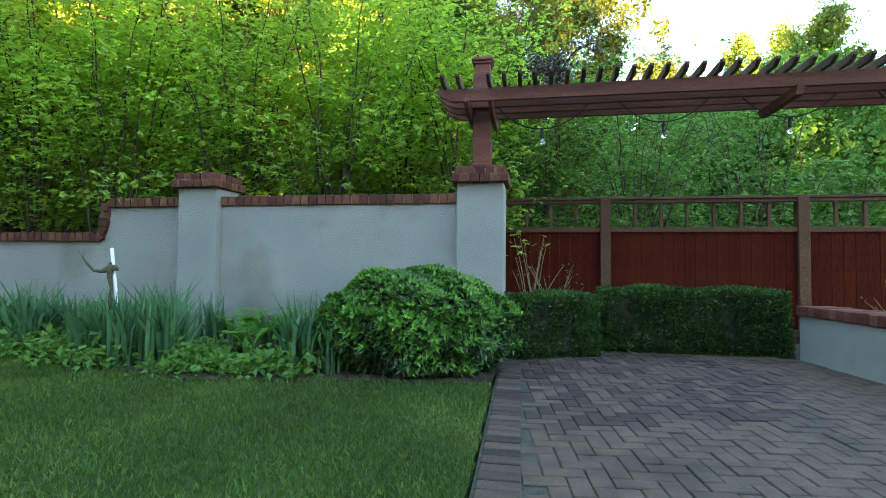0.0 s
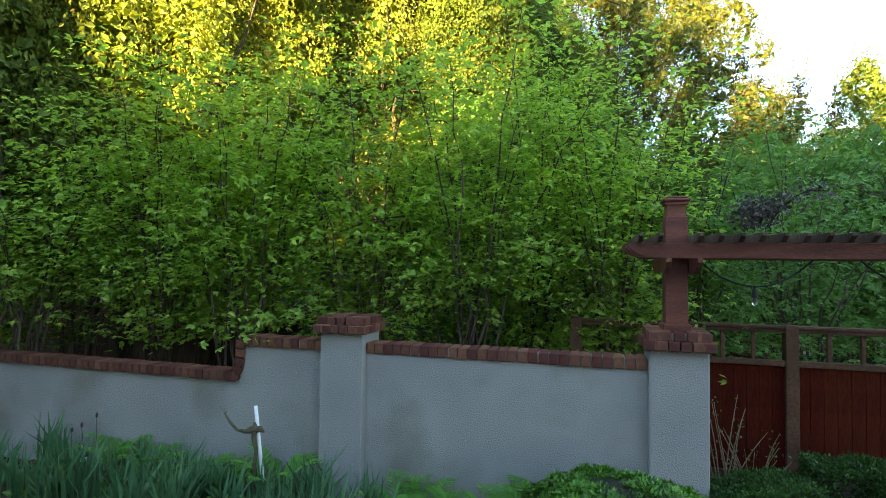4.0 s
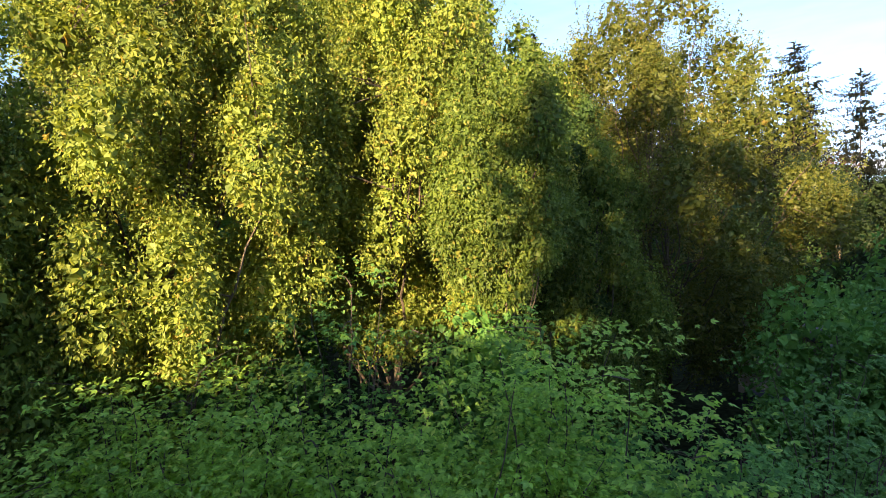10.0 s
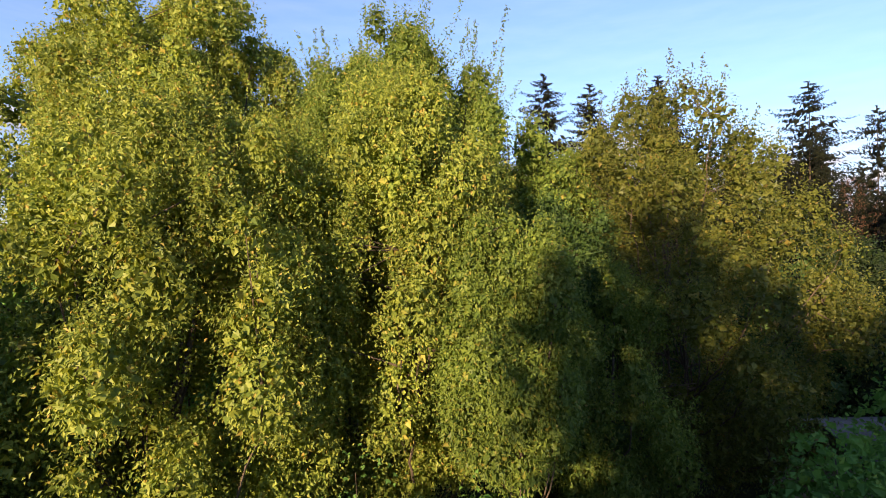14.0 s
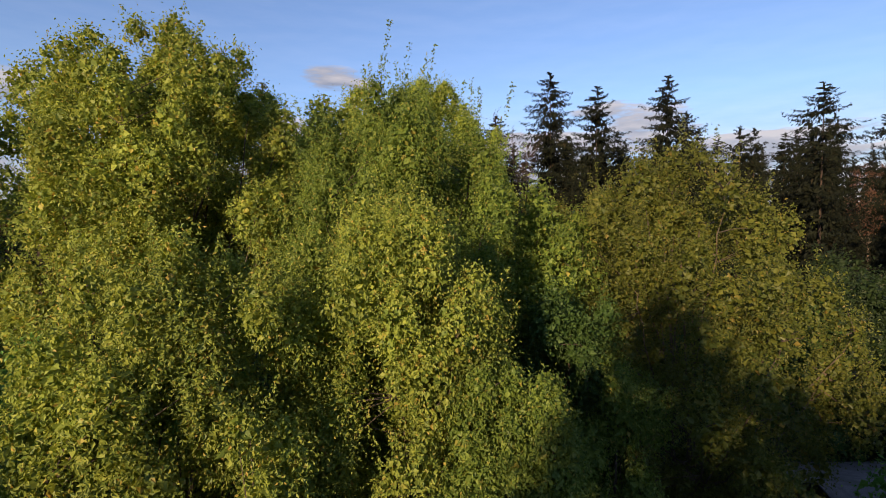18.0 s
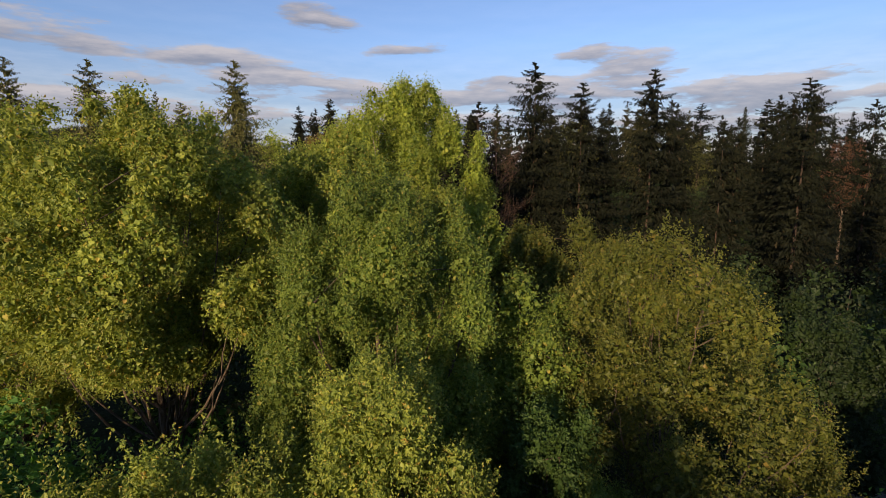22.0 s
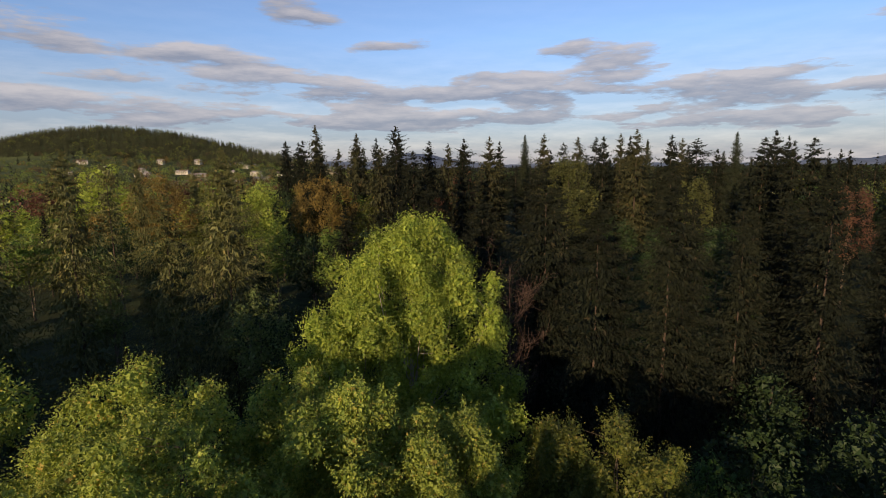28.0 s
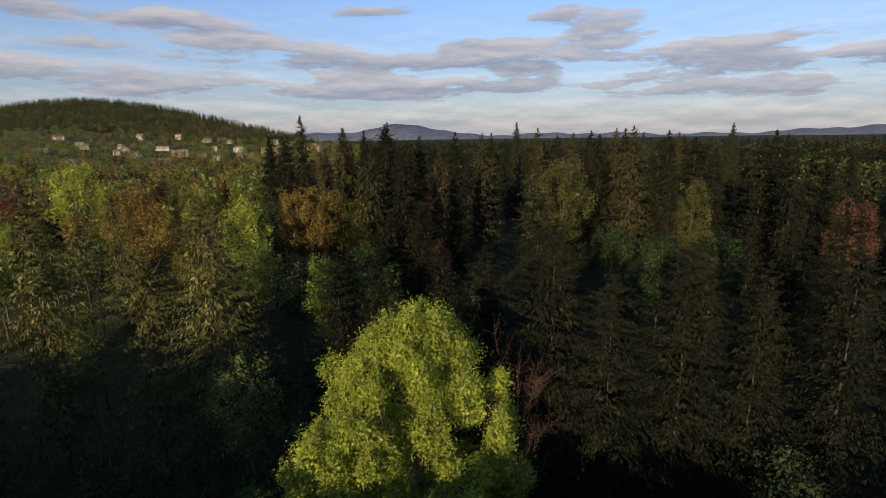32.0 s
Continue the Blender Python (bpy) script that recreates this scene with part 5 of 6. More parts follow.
# ---- firs ----
def fir_geo(seed, H=30.0, R=6.4, branches=250, steps=16, bare=0.1, droop=0.35, slope=0.36, ragged=0.3, narrow=False, spray=1.0, wide=0.15, crowd=1.0):
    """The needle sprays of a conifer: drooping branches set all round the trunk, longer downwards, each a plume of overlapping pieces."""
    r = np.random.default_rng(seed)
    u = 0.99 * (1 - (1 - np.linspace(0, 1, branches)) ** crowd)
    u = np.clip(u + r.normal(0, 0.012, branches), 0, 0.99)
    z = H * (bare + (1 - bare) * u)
    a = np.arange(branches) * 2.399 + r.normal(0, 0.35, branches)
    swell = 1 + 0.6 * ragged * np.sin(u * 31 + a) * np.sin(u * 17)
    L = R * (1 - np.exp(-slope * (H - z) / R)) * swell * r.uniform(1 - ragged, 1.2, branches) + 0.12
    d = np.stack([np.cos(a), np.sin(a), 0 * a], -1)
    up = np.full(branches, 0.55) if narrow else 0.35 * u - droop * (1 - u)
    f = ((np.arange(steps) + 0.7) / steps) ** 0.75          # closer towards the branch ends
    B, Fq = np.meshgrid(np.arange(branches), f, indexing="ij")
    B, Fq = B.ravel(), Fq.ravel()
    m = len(B)
    l = L[B]
    P = d[B] * (l * Fq)[:, None]
    P[:, 2] += z[B] + (up[B] + r.normal(0, 0.13, branches)[B]) * l * Fq - 0.2 * l * Fq**2 + 0.14 * l * Fq**4
    side = np.stack([-d[B, 1], d[B, 0], 0 * B], -1) * np.where(np.arange(m) % 2, 1, -1)[:, None]
    fan = r.uniform(0, 1, m) * 0.3 * l * (1.02 - Fq) * np.sqrt(Fq)   # sprays stand out to both sides of the branch
    P += side * fan[:, None] + r.normal(0, 1, (m, 3)) * [1, 1, 0.7] * (0.02 * l + 0.03)[:, None]
    P[:, 2] -= 0.4 * fan
    D = d[B] * 0.7 + side * r.uniform(0.0, 0.6, (m, 1)) + np.stack([0 * l, 0 * l, r.normal(-0.75, 0.45, m)], -1)
    Nr = r.normal(0, 0.7, (m, 3)) + [0, 0, 0.5] + d[B] * 0.9
    S = np.minimum((0.2 + 0.07 * l * (1.2 - Fq)) * r.uniform(0.6, 1.3, m), 0.45) * np.minimum(spray, 0.35 + 0.8 * l)
    # hanging sprays close the tree's middle
    q = r.integers(0, branches, branches * 7)
    lean_in = r.uniform(0.05, 0.5, len(q))
    PI = d[q] * (L[q] * lean_in)[:, None] + np.stack([0 * lean_in, 0 * lean_in, z[q] + up[q] * L[q] * lean_in], -1) + r.normal(0, 0.06, (len(q), 3)) * L[q][:, None]
    mid = blades(PI, d[q] * 0.4 + r.normal(0, 0.6, (len(q), 3)) + [0, 0, -1.0], d[q] + r.normal(0, 0.4, (len(q), 3)), np.minimum(0.1 + 0.2 * L[q], 0.7) * r.uniform(0.7, 1.2, len(q)) * min(spray, 1.6), 0.24, 0.08)
    lead = blades(np.array([[0, 0, H - 1.2], [0, 0, H - 1.0], [0, 0, H - 1.3]]), np.array([[0, 0, 1.0], [0.12, 0, 1], [0, 0.12, 1]]), np.array([[1.0, 0, 0], [0, 1, 0], [1, 1, 0]]), np.array([1.2, 0.9, 0.9]), 0.1)
    return join(blades(P, D, Nr, S, wide, 0.1, 0.45), mid, lead)


def fir_thing(name, geo, H, leaf, label, group, tr=0.22):
    ob = thing(name, pose(0, 0, 0), label, "conifer", group)
    part("trunk", tube([(0, 0, -0.3), (0.05, 0, H * 0.3), (0, 0.06, H * 0.6), (0, 0, H * 0.92)], [tr, tr * 0.75, tr * 0.4, 0.03], 7), M["dark_bark"], ob, "", True)
    part("crown", geo, M[leaf], ob)
    return ob


FIRS = "dark firs beyond the broadleaf trees"
FAR = "firs on the skyline"
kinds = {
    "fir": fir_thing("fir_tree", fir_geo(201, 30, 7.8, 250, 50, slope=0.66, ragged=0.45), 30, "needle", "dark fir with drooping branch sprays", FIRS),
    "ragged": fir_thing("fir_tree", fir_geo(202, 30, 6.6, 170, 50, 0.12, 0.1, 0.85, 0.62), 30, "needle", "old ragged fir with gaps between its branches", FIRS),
    "olive": fir_thing("fir_tree", fir_geo(203, 30, 7.8, 250, 46, 0.1, 0.25, 0.66, 0.4), 30, "needle_olive", "olive-green fir with a straight trunk, sunlit tone painted in", FIRS),
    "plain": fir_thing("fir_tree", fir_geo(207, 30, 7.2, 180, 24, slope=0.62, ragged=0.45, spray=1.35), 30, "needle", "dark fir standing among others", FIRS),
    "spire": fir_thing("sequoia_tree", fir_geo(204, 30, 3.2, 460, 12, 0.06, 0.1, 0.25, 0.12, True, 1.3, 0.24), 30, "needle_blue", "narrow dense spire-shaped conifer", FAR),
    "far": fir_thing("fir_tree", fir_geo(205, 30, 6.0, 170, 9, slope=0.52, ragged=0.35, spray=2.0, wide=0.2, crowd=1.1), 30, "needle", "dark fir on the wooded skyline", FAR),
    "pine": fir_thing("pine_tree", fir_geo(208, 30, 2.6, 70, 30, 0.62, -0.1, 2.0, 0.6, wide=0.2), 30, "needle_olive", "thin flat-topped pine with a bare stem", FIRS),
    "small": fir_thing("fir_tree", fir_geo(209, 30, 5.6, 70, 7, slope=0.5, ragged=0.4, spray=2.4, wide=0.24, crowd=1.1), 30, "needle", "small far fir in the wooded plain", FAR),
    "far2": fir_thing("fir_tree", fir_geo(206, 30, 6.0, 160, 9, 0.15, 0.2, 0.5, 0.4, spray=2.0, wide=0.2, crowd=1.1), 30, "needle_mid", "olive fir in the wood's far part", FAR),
}
used = set()


def fir(kind, x, y, top, wide=1.0):
    s = top / 30.0
    m = pose(x, y, 0, 0, 0, (x * 37 + y * 11) % 360)
    ob = kinds[kind]
    if kind not in used:
        used.add(kind)
        ob.matrix_world = m
    else:
        ob = copy_thing(ob, m)
    ob.scale = (s * wide, s * wide, s)
    return ob


NEAR_FIRS = [("fir", 1.6, 55.4, 27.6, 1.1), ("fir", 8.8, 60.0, 29.4, 1.1), ("fir", -2.9, 59.4, 30.4, 1.15), ("ragged", 24.0, 62.8, 28.6, 1.2), ("fir", -9.7, 66.0, 27.4, 1.15),
             ("olive", -39.7, 63.4, 32.8), ("olive", -58.4, 60.8, 33.2), ("olive", -47.2, 62.8, 27.9), ("olive", -49.3, 79.7, 31.4), 
             ("fir", -27.1, 69.5, 25.6), ("fir", -23.1, 71.9, 24.7), ("fir", -24.1, 106.5, 26.8), ("ragged", -3.2, 92.9, 30.7, 1.25), ("fir", -1.0, 84.3, 27.5, 1.25)]
MORE_FIRS = [("olive", -65.2, 55.9, 32.8, 0.9), ("pine", -65.2, 74.4, 32.3, 1.0), ("olive", -68.3, 84.2, 32.8, 0.5), ("plain", -51.1, 119.3, 35.6, 0.8), ("plain", 15.4, 76.0, 26.5), ("plain", 27.7, 93.8, 25.2), ("plain", 35.3, 97.2, 26.0), ("ragged", 34.1, 83.7, 29.2), 
             ("plain", 16.6, 63.5, 24.6), ("ragged", 33.0, 68.5, 27.0), ("plain", 41.5, 76.0, 28.0), ("plain", 12.5, 69.0, 27.5), ("plain", 20.2, 70.5, 25.5), ("plain", 29.0, 74.0, 25.0), ("plain", -15.6, 76.0, 24.0), ("olive", -80.0, 115.0, 30.0, 0.8), ("plain", 47.0, 66.0, 27.0), ("plain", 4.5, 66.0, 25.0)]
SPIRES = [("spire", 67.4, 211.6, 41.4, 1.05), ("spire", 68.9, 201.3, 32.0, 1.2), ("spire", 61.1, 204.8, 34.4, 1.2), ("spire", 33.9, 195.6, 38.6, 1.0), ("spire", 20.4, 186.9, 32.4, 1.1), ("spire", -7.9, 242.2, 43.3, 1.1),
          ("far2", -86.8, 199.8, 46.3), ("far", -57.5, 214.0, 43.6), ("far", -76.5, 215.9, 41.8), ("far", -93.1, 186.9, 38.9), ("far", -83.7, 177.9, 38.9), ("far", -25.1, 165.5, 36.5)]
SKYLINE_WEST = [("plain", -74.6, 150.0, 38.0, 0.90), ("plain", -76.2, 165.0, 38.9, 0.80), ("far2", -60.1, 170.0, 41.0, 1.10), ("far", -59.7, 190.0, 40.5, 0.90), ("ragged", -41.8, 150.0, 41.5, 1.00), ("far", -37.3, 175.0, 38.4, 1.20), ("far2", -28.8, 160.0, 37.0, 1.10), ("far", -27.4, 185.0, 39.5, 1.10), ("far2", -17.1, 165.0, 38.9, 1.10), ("far", -16.3, 200.0, 39.0, 0.90), ("far2", -38.9, 125.0, 34.9, 1.10), ("plain", -29.6, 118.0, 33.9, 1.10), ("far2", -54.8, 140.0, 35.2, 1.10)]
SKYLINE_EAST = [("far2", -0.9, 180.0, 40.3, 1.10), ("ragged", 6.1, 195.0, 38.1, 0.80), ("far2", 8.9, 170.0, 38.6, 1.20), ("ragged", 15.8, 185.0, 39.2, 0.90), ("far", 15.6, 165.0, 38.4, 1.10), ("far2", 22.6, 180.0, 39.9, 1.00), ("far", 29.0, 200.0, 40.0, 1.00), ("far2", 25.6, 170.0, 40.5, 1.20), ("far", 36.5, 175.0, 39.0, 1.20), ("far2", 43.5, 190.0, 38.5, 1.10), ("ragged", 39.4, 160.0, 37.2, 1.30), ("plain", 52.2, 150.0, 36.8, 1.30), ("plain", 58.6, 140.0, 36.1, 1.20), ("far", 46.2, 165.0, 34.4, 1.10)]
for row in NEAR_FIRS + MORE_FIRS + SPIRES + SKYLINE_WEST + SKYLINE_EAST:
    fir(*row)

# broadleaf crowns among the firs
MID = "broadleaf trees among the firs"


def mid_tree(x, y, h, rad, leaf, seed, label, size=0.26, lobe=1.5, n=56, shoots=10, shoot_len=1.0, taper=0.1, base=0.42):
    return leafy_tree("tree", x, y, h, rad, label, leaf, seed, group=MID, base=base, limbs=6, heads=max(12, n // 2), leaves=n * 76, size=size, hang=0.4, width=0.32, head=(lobe * 1.05, lobe * 1.25), twigs=0, shoots=shoots, shoot_len=shoot_len, fill=0.25, thin=0.3, taper=taper)


mid_tree(-80.0, 104.0, 30.0, 8.0, "ochre", 31, "rounded ochre tree just coming into leaf", n=110, base=0.5)
mid_tree(-59.0, 106.0, 27.8, 5.8, "bright", 32, "vivid light green tree among firs", n=80, base=0.5)
mid_tree(-50.5, 118.0, 29.0, 8.0, "ochre", 33, "brownish budding tree with upright twigs", lobe=1.3, n=100, shoots=120, shoot_len=1.8, base=0.5)
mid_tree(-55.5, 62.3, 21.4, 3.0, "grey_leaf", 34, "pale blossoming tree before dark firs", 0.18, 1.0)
mid_tree(5.0, 150.0, 33.6, 8.6, "shade_olive", 35, "yellow-olive rounded tree in the far wood", 0.36, 1.8, n=120, base=0.3)
mid_tree(36.7, 150.0, 27.6, 5.8, "shade_olive", 36, "yellow-olive tree among dark spires", 0.3, 1.3, n=90, base=0.3)
mid_tree(-137.0, 150.0, 34.0, 7.4, "bright", 37, "light green tree at the valley's edge", 0.4, 2.2)
mid_tree(56.4, 120.0, 26.6, 5.0, "rust", 38, "rust-brown budding tree beside the firs", 0.22, 1.2, shoots=40)
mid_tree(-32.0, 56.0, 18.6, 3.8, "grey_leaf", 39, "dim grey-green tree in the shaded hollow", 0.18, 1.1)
mid_tree(-36.0, 88.0, 21.6, 4.2, "willow_green", 40, "green tree in the hollow between firs", 0.22, 1.2)
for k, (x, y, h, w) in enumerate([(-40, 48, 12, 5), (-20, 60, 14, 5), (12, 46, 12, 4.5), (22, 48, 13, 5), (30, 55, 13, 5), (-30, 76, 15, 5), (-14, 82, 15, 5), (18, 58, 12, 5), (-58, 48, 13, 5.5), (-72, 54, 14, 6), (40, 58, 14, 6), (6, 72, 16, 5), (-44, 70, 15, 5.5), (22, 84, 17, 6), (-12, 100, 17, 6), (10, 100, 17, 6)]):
    mid_tree(x, y, h, w, "undergrowth", 300 + k, "green undergrowth tree between the firs, shade put into its leaves", 0.28, 1.7, n=40, shoots=0, base=0.15)

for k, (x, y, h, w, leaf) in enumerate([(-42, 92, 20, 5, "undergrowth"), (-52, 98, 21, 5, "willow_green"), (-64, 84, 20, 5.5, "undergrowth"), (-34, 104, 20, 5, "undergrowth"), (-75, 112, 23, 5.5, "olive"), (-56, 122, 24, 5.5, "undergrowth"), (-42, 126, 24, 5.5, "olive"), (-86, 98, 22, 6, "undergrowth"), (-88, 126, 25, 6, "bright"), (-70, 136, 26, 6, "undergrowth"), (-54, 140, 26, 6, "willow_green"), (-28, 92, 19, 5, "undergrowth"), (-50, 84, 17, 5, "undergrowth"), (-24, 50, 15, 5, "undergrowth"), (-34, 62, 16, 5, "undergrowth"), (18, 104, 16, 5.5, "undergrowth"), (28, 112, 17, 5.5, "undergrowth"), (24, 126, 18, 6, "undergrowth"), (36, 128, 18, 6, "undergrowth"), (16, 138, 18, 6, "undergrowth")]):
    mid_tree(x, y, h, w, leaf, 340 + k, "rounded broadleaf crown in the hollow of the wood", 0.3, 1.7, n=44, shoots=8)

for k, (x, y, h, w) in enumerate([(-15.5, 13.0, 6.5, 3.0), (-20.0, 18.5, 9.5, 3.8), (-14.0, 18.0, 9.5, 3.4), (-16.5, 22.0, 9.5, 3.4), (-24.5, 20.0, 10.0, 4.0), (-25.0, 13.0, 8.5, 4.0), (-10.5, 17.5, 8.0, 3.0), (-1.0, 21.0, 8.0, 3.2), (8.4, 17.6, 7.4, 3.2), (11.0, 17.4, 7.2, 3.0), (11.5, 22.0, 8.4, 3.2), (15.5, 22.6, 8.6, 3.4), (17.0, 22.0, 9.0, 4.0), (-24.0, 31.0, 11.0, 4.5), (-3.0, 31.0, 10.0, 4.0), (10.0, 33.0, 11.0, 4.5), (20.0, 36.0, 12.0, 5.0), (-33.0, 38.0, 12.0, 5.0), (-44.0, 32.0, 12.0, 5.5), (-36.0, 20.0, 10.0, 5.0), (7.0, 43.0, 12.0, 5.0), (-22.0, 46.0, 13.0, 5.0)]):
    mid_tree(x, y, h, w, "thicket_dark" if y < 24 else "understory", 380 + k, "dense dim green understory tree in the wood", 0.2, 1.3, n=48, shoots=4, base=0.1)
mid_tree(-2.3, 11.7, 6.5, 1.8, "thicket_dark", 430, "bushy green tree at the foot of a slim one", 0.12, 0.7, n=90, shoots=10, shoot_len=0.5, base=0.1)
for k, (x, y, h) in enumerate([(5.4, 16.4, 6.9), (7.0, 15.6, 6.5), (9.0, 16.6, 6.6), (10.4, 17.6, 6.6)]):
    mid_tree(x, y, h, 1.9, "thicket_dark", 440 + k, "bushy green tree before the neighbouring house", 0.13, 0.7, n=70, shoots=8, shoot_len=0.5, base=0.08)

# the wood behind, tree by tree as far as each can be told apart
rnd = random.Random(5)
FAR_LABEL = {"shade_olive": "olive rounded tree between firs, dulled by painted shade", "olive": "yellow-olive rounded tree in the far wood", "grey_leaf": "grey-green rounded tree in the valley", "ochre": "ochre budding tree in the far wood", "rust": "dull red-brown leaved tree in the valley", "bright": "light green tree in the valley", "willow_green": "green rounded tree in the valley", "undergrowth": "broadleaf tree between firs, shade put into its leaves"}
spots = []
for i in range(4000):
    a, d = radians(rnd.uniform(-58, 34)), rnd.uniform(92, 235)
    x, y = -4 + d * math.sin(a), 10 + d * math.cos(a)
    if any((x - p) ** 2 + (y - q) ** 2 < 80 for p, q in spots):
        continue
    spots.append((x, y))
    if len(spots) > 150:
        break
for x, y in spots:
    if any(p[0] == "spire" and abs(x + 6 - (p[1] + 6) * (y - 13) / (p[2] - 13)) < 6 and y < p[2] + 8 for p in SPIRES):
        continue
    if y < 125 and -100 < x < -35 or y < 150 and -50 > x > -95 and x / y < -0.45:
        continue
    h = rnd.uniform(20, 28) if y < 125 else rnd.uniform(27, 39) if x > -0.35 * y else rnd.uniform(24, 32)
    if x > 70 and y > 120:
        h *= 0.9
    q = rnd.random()
    if x < -0.42 * y and q < 0.75 or q < 0.13:
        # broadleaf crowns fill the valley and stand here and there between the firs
        k = rnd.choice(("olive", "grey_leaf", "ochre", "rust", "bright", "olive", "willow_green") if x < -0.42 * y else ("shade_olive", "rust", "undergrowth"))
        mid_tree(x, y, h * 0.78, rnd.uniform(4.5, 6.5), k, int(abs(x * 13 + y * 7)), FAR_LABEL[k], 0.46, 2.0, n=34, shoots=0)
        continue
    fir("far" if rnd.random() < (0.55 if x < -0.3 * y else 0.93) else "far2", x, y, h, rnd.uniform(0.8, 1.15))


# past those, smaller ones stand out singly as far as the plain
for i in range(230):
    a, d = radians(rnd.uniform(-24, 36)), rnd.uniform(225, 520)
    x, y = -4 + d * math.sin(a), 10 + d * math.cos(a)
    fir("small", x, y, rnd.uniform(22, 34) if d < 330 else rnd.uniform(18, 27), rnd.uniform(0.85, 1.3))


def cone_tree(r, n=26):
    """A small far conifer: rings of hanging sprays."""
    u = (np.arange(n) + 0.5) / n
    a = np.arange(n) * 2.4 + r.uniform(0, 6)
    P = np.stack([0 * u, 0 * u, 0.12 + u * 0.88], -1)
    D = np.stack([np.cos(a), np.sin(a), np.full(n, -0.75)], -1)
    return P, D, (0.07 + (1 - u) * 0.2)


def puff_tree(r, n=60):
    d = unit(r.normal(size=(n, 3)))
    d[:, 2] = np.abs(d[:, 2])
    return d * [0.34, 0.34, 0.4] * r.uniform(0.8, 1, (n, 1)) + [0, 0, 0.5], d + r.normal(0, 0.7, (n, 3)), r.uniform(0.07, 0.13, n)


def far_wood(name, spots, heights, conifer_share, seed, label, mats):
    r = np.random.default_rng(seed)
    sets = {m: [] for m in mats}
    for (x, y, z), h in zip(spots, heights):
        con = r.uniform() < conifer_share
        P, D, S = (cone_tree if con else puff_tree)(r)
        Nr = unit(P * [1, 1, 0.3]) + r.normal(0, 0.3, P.shape) + [0, 0, 0.6]
        m = mats[0] if con else mats[1 + int(r.integers(0, len(mats) - 1))]
        sets[m].append(blades(P * h + [x, y, z], D, Nr, S * h, 0.34, 0.05, 0.5))
    for m, g in sets.items():
        if g:
            tagged(part(name, join(*g), M[m]), label, "woodland", kind="stuff")


def hill_z(x, y):
    """The wooded hill far to the left, and the rising ground before it."""
    h = 118 * np.exp(-(((x + 1290) / 420) ** 2) - ((y - 1330) / 300) ** 2)
    h += 42 * np.exp(-(((x + 880) / 330) ** 2) - ((y - 1330) / 330) ** 2)
    h += 34 * np.exp(-(((x + 900) / 500) ** 2) - ((y - 900) / 300) ** 2)
    return h


xs, ys = np.linspace(-2400, 100, 70), np.linspace(450, 2300, 50)
X, Y = np.meshgrid(xs, ys)
Z = hill_z(X, Y) - 2.5
i, j = np.meshgrid(np.arange(49), np.arange(69), indexing="ij")
Q = np.stack([i * 70 + j, i * 70 + j + 1, (i + 1) * 70 + j + 1, (i + 1) * 70 + j], -1).reshape(-1, 4)
tagged(part("hill", (np.stack([X, Y, Z], -1).reshape(-1, 3), [Q]), M["hill"], smooth=True), "far wooded hill above a small town", "hill", kind="structure")

r9 = np.random.default_rng(99)
n = 4600
a, d = np.radians(r9.uniform(-40, 56, n)), 235 * np.exp(r9.uniform(0, 1.75, n))
d = np.where(a > 0.3, d, np.maximum(d, 430 + 0.3 * d))
x, y = -5 - d * np.sin(a), 12 + d * np.cos(a)
z = np.where(x < -100, np.maximum(hill_z(x, y) - 3, -1), -1)
hts = np.where(a > 0.3, r9.uniform(11, 20, n), np.where(d < 450, r9.uniform(25, 37, n), r9.uniform(17, 30, n)))
lf = a > 0.3
# grey-green leaves in these far mixes stand in for distance haze
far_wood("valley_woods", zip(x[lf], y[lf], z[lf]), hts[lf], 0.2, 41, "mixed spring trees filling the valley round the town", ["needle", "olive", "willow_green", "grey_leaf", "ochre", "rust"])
far_wood("distant_woods", zip(x[~lf], y[~lf], z[~lf]), hts[~lf], 0.8, 43, "far woodland of dark firs with few spring trees", ["needle", "undergrowth", "needle_mid"])
n = 420
a, d = np.radians(r9.uniform(22, 40, n)), 240 * np.exp(r9.uniform(0, 1.5, n))
far_wood("plain_woods", zip(-5 + d * np.sin(a), 12 + d * np.cos(a), 0 * a - 1), r9.uniform(14, 23, n), 0.3, 44, "mixed trees in leaf on the plain, haze put into their greys", ["needle_mid", "olive", "grey_leaf", "understory"])
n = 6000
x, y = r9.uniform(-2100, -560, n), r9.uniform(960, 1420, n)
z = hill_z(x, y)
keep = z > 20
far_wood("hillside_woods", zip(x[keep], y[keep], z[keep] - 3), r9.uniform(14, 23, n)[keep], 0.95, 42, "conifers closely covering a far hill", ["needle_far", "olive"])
n = 1500
a, d = np.radians(r9.uniform(17, 50, n)), r9.uniform(560, 1240, n)
x, y = -5 - d * np.sin(a), 12 + d * np.cos(a)
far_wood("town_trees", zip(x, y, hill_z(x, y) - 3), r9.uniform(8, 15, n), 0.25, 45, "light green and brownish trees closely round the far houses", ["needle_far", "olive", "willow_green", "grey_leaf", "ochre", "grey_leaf"])


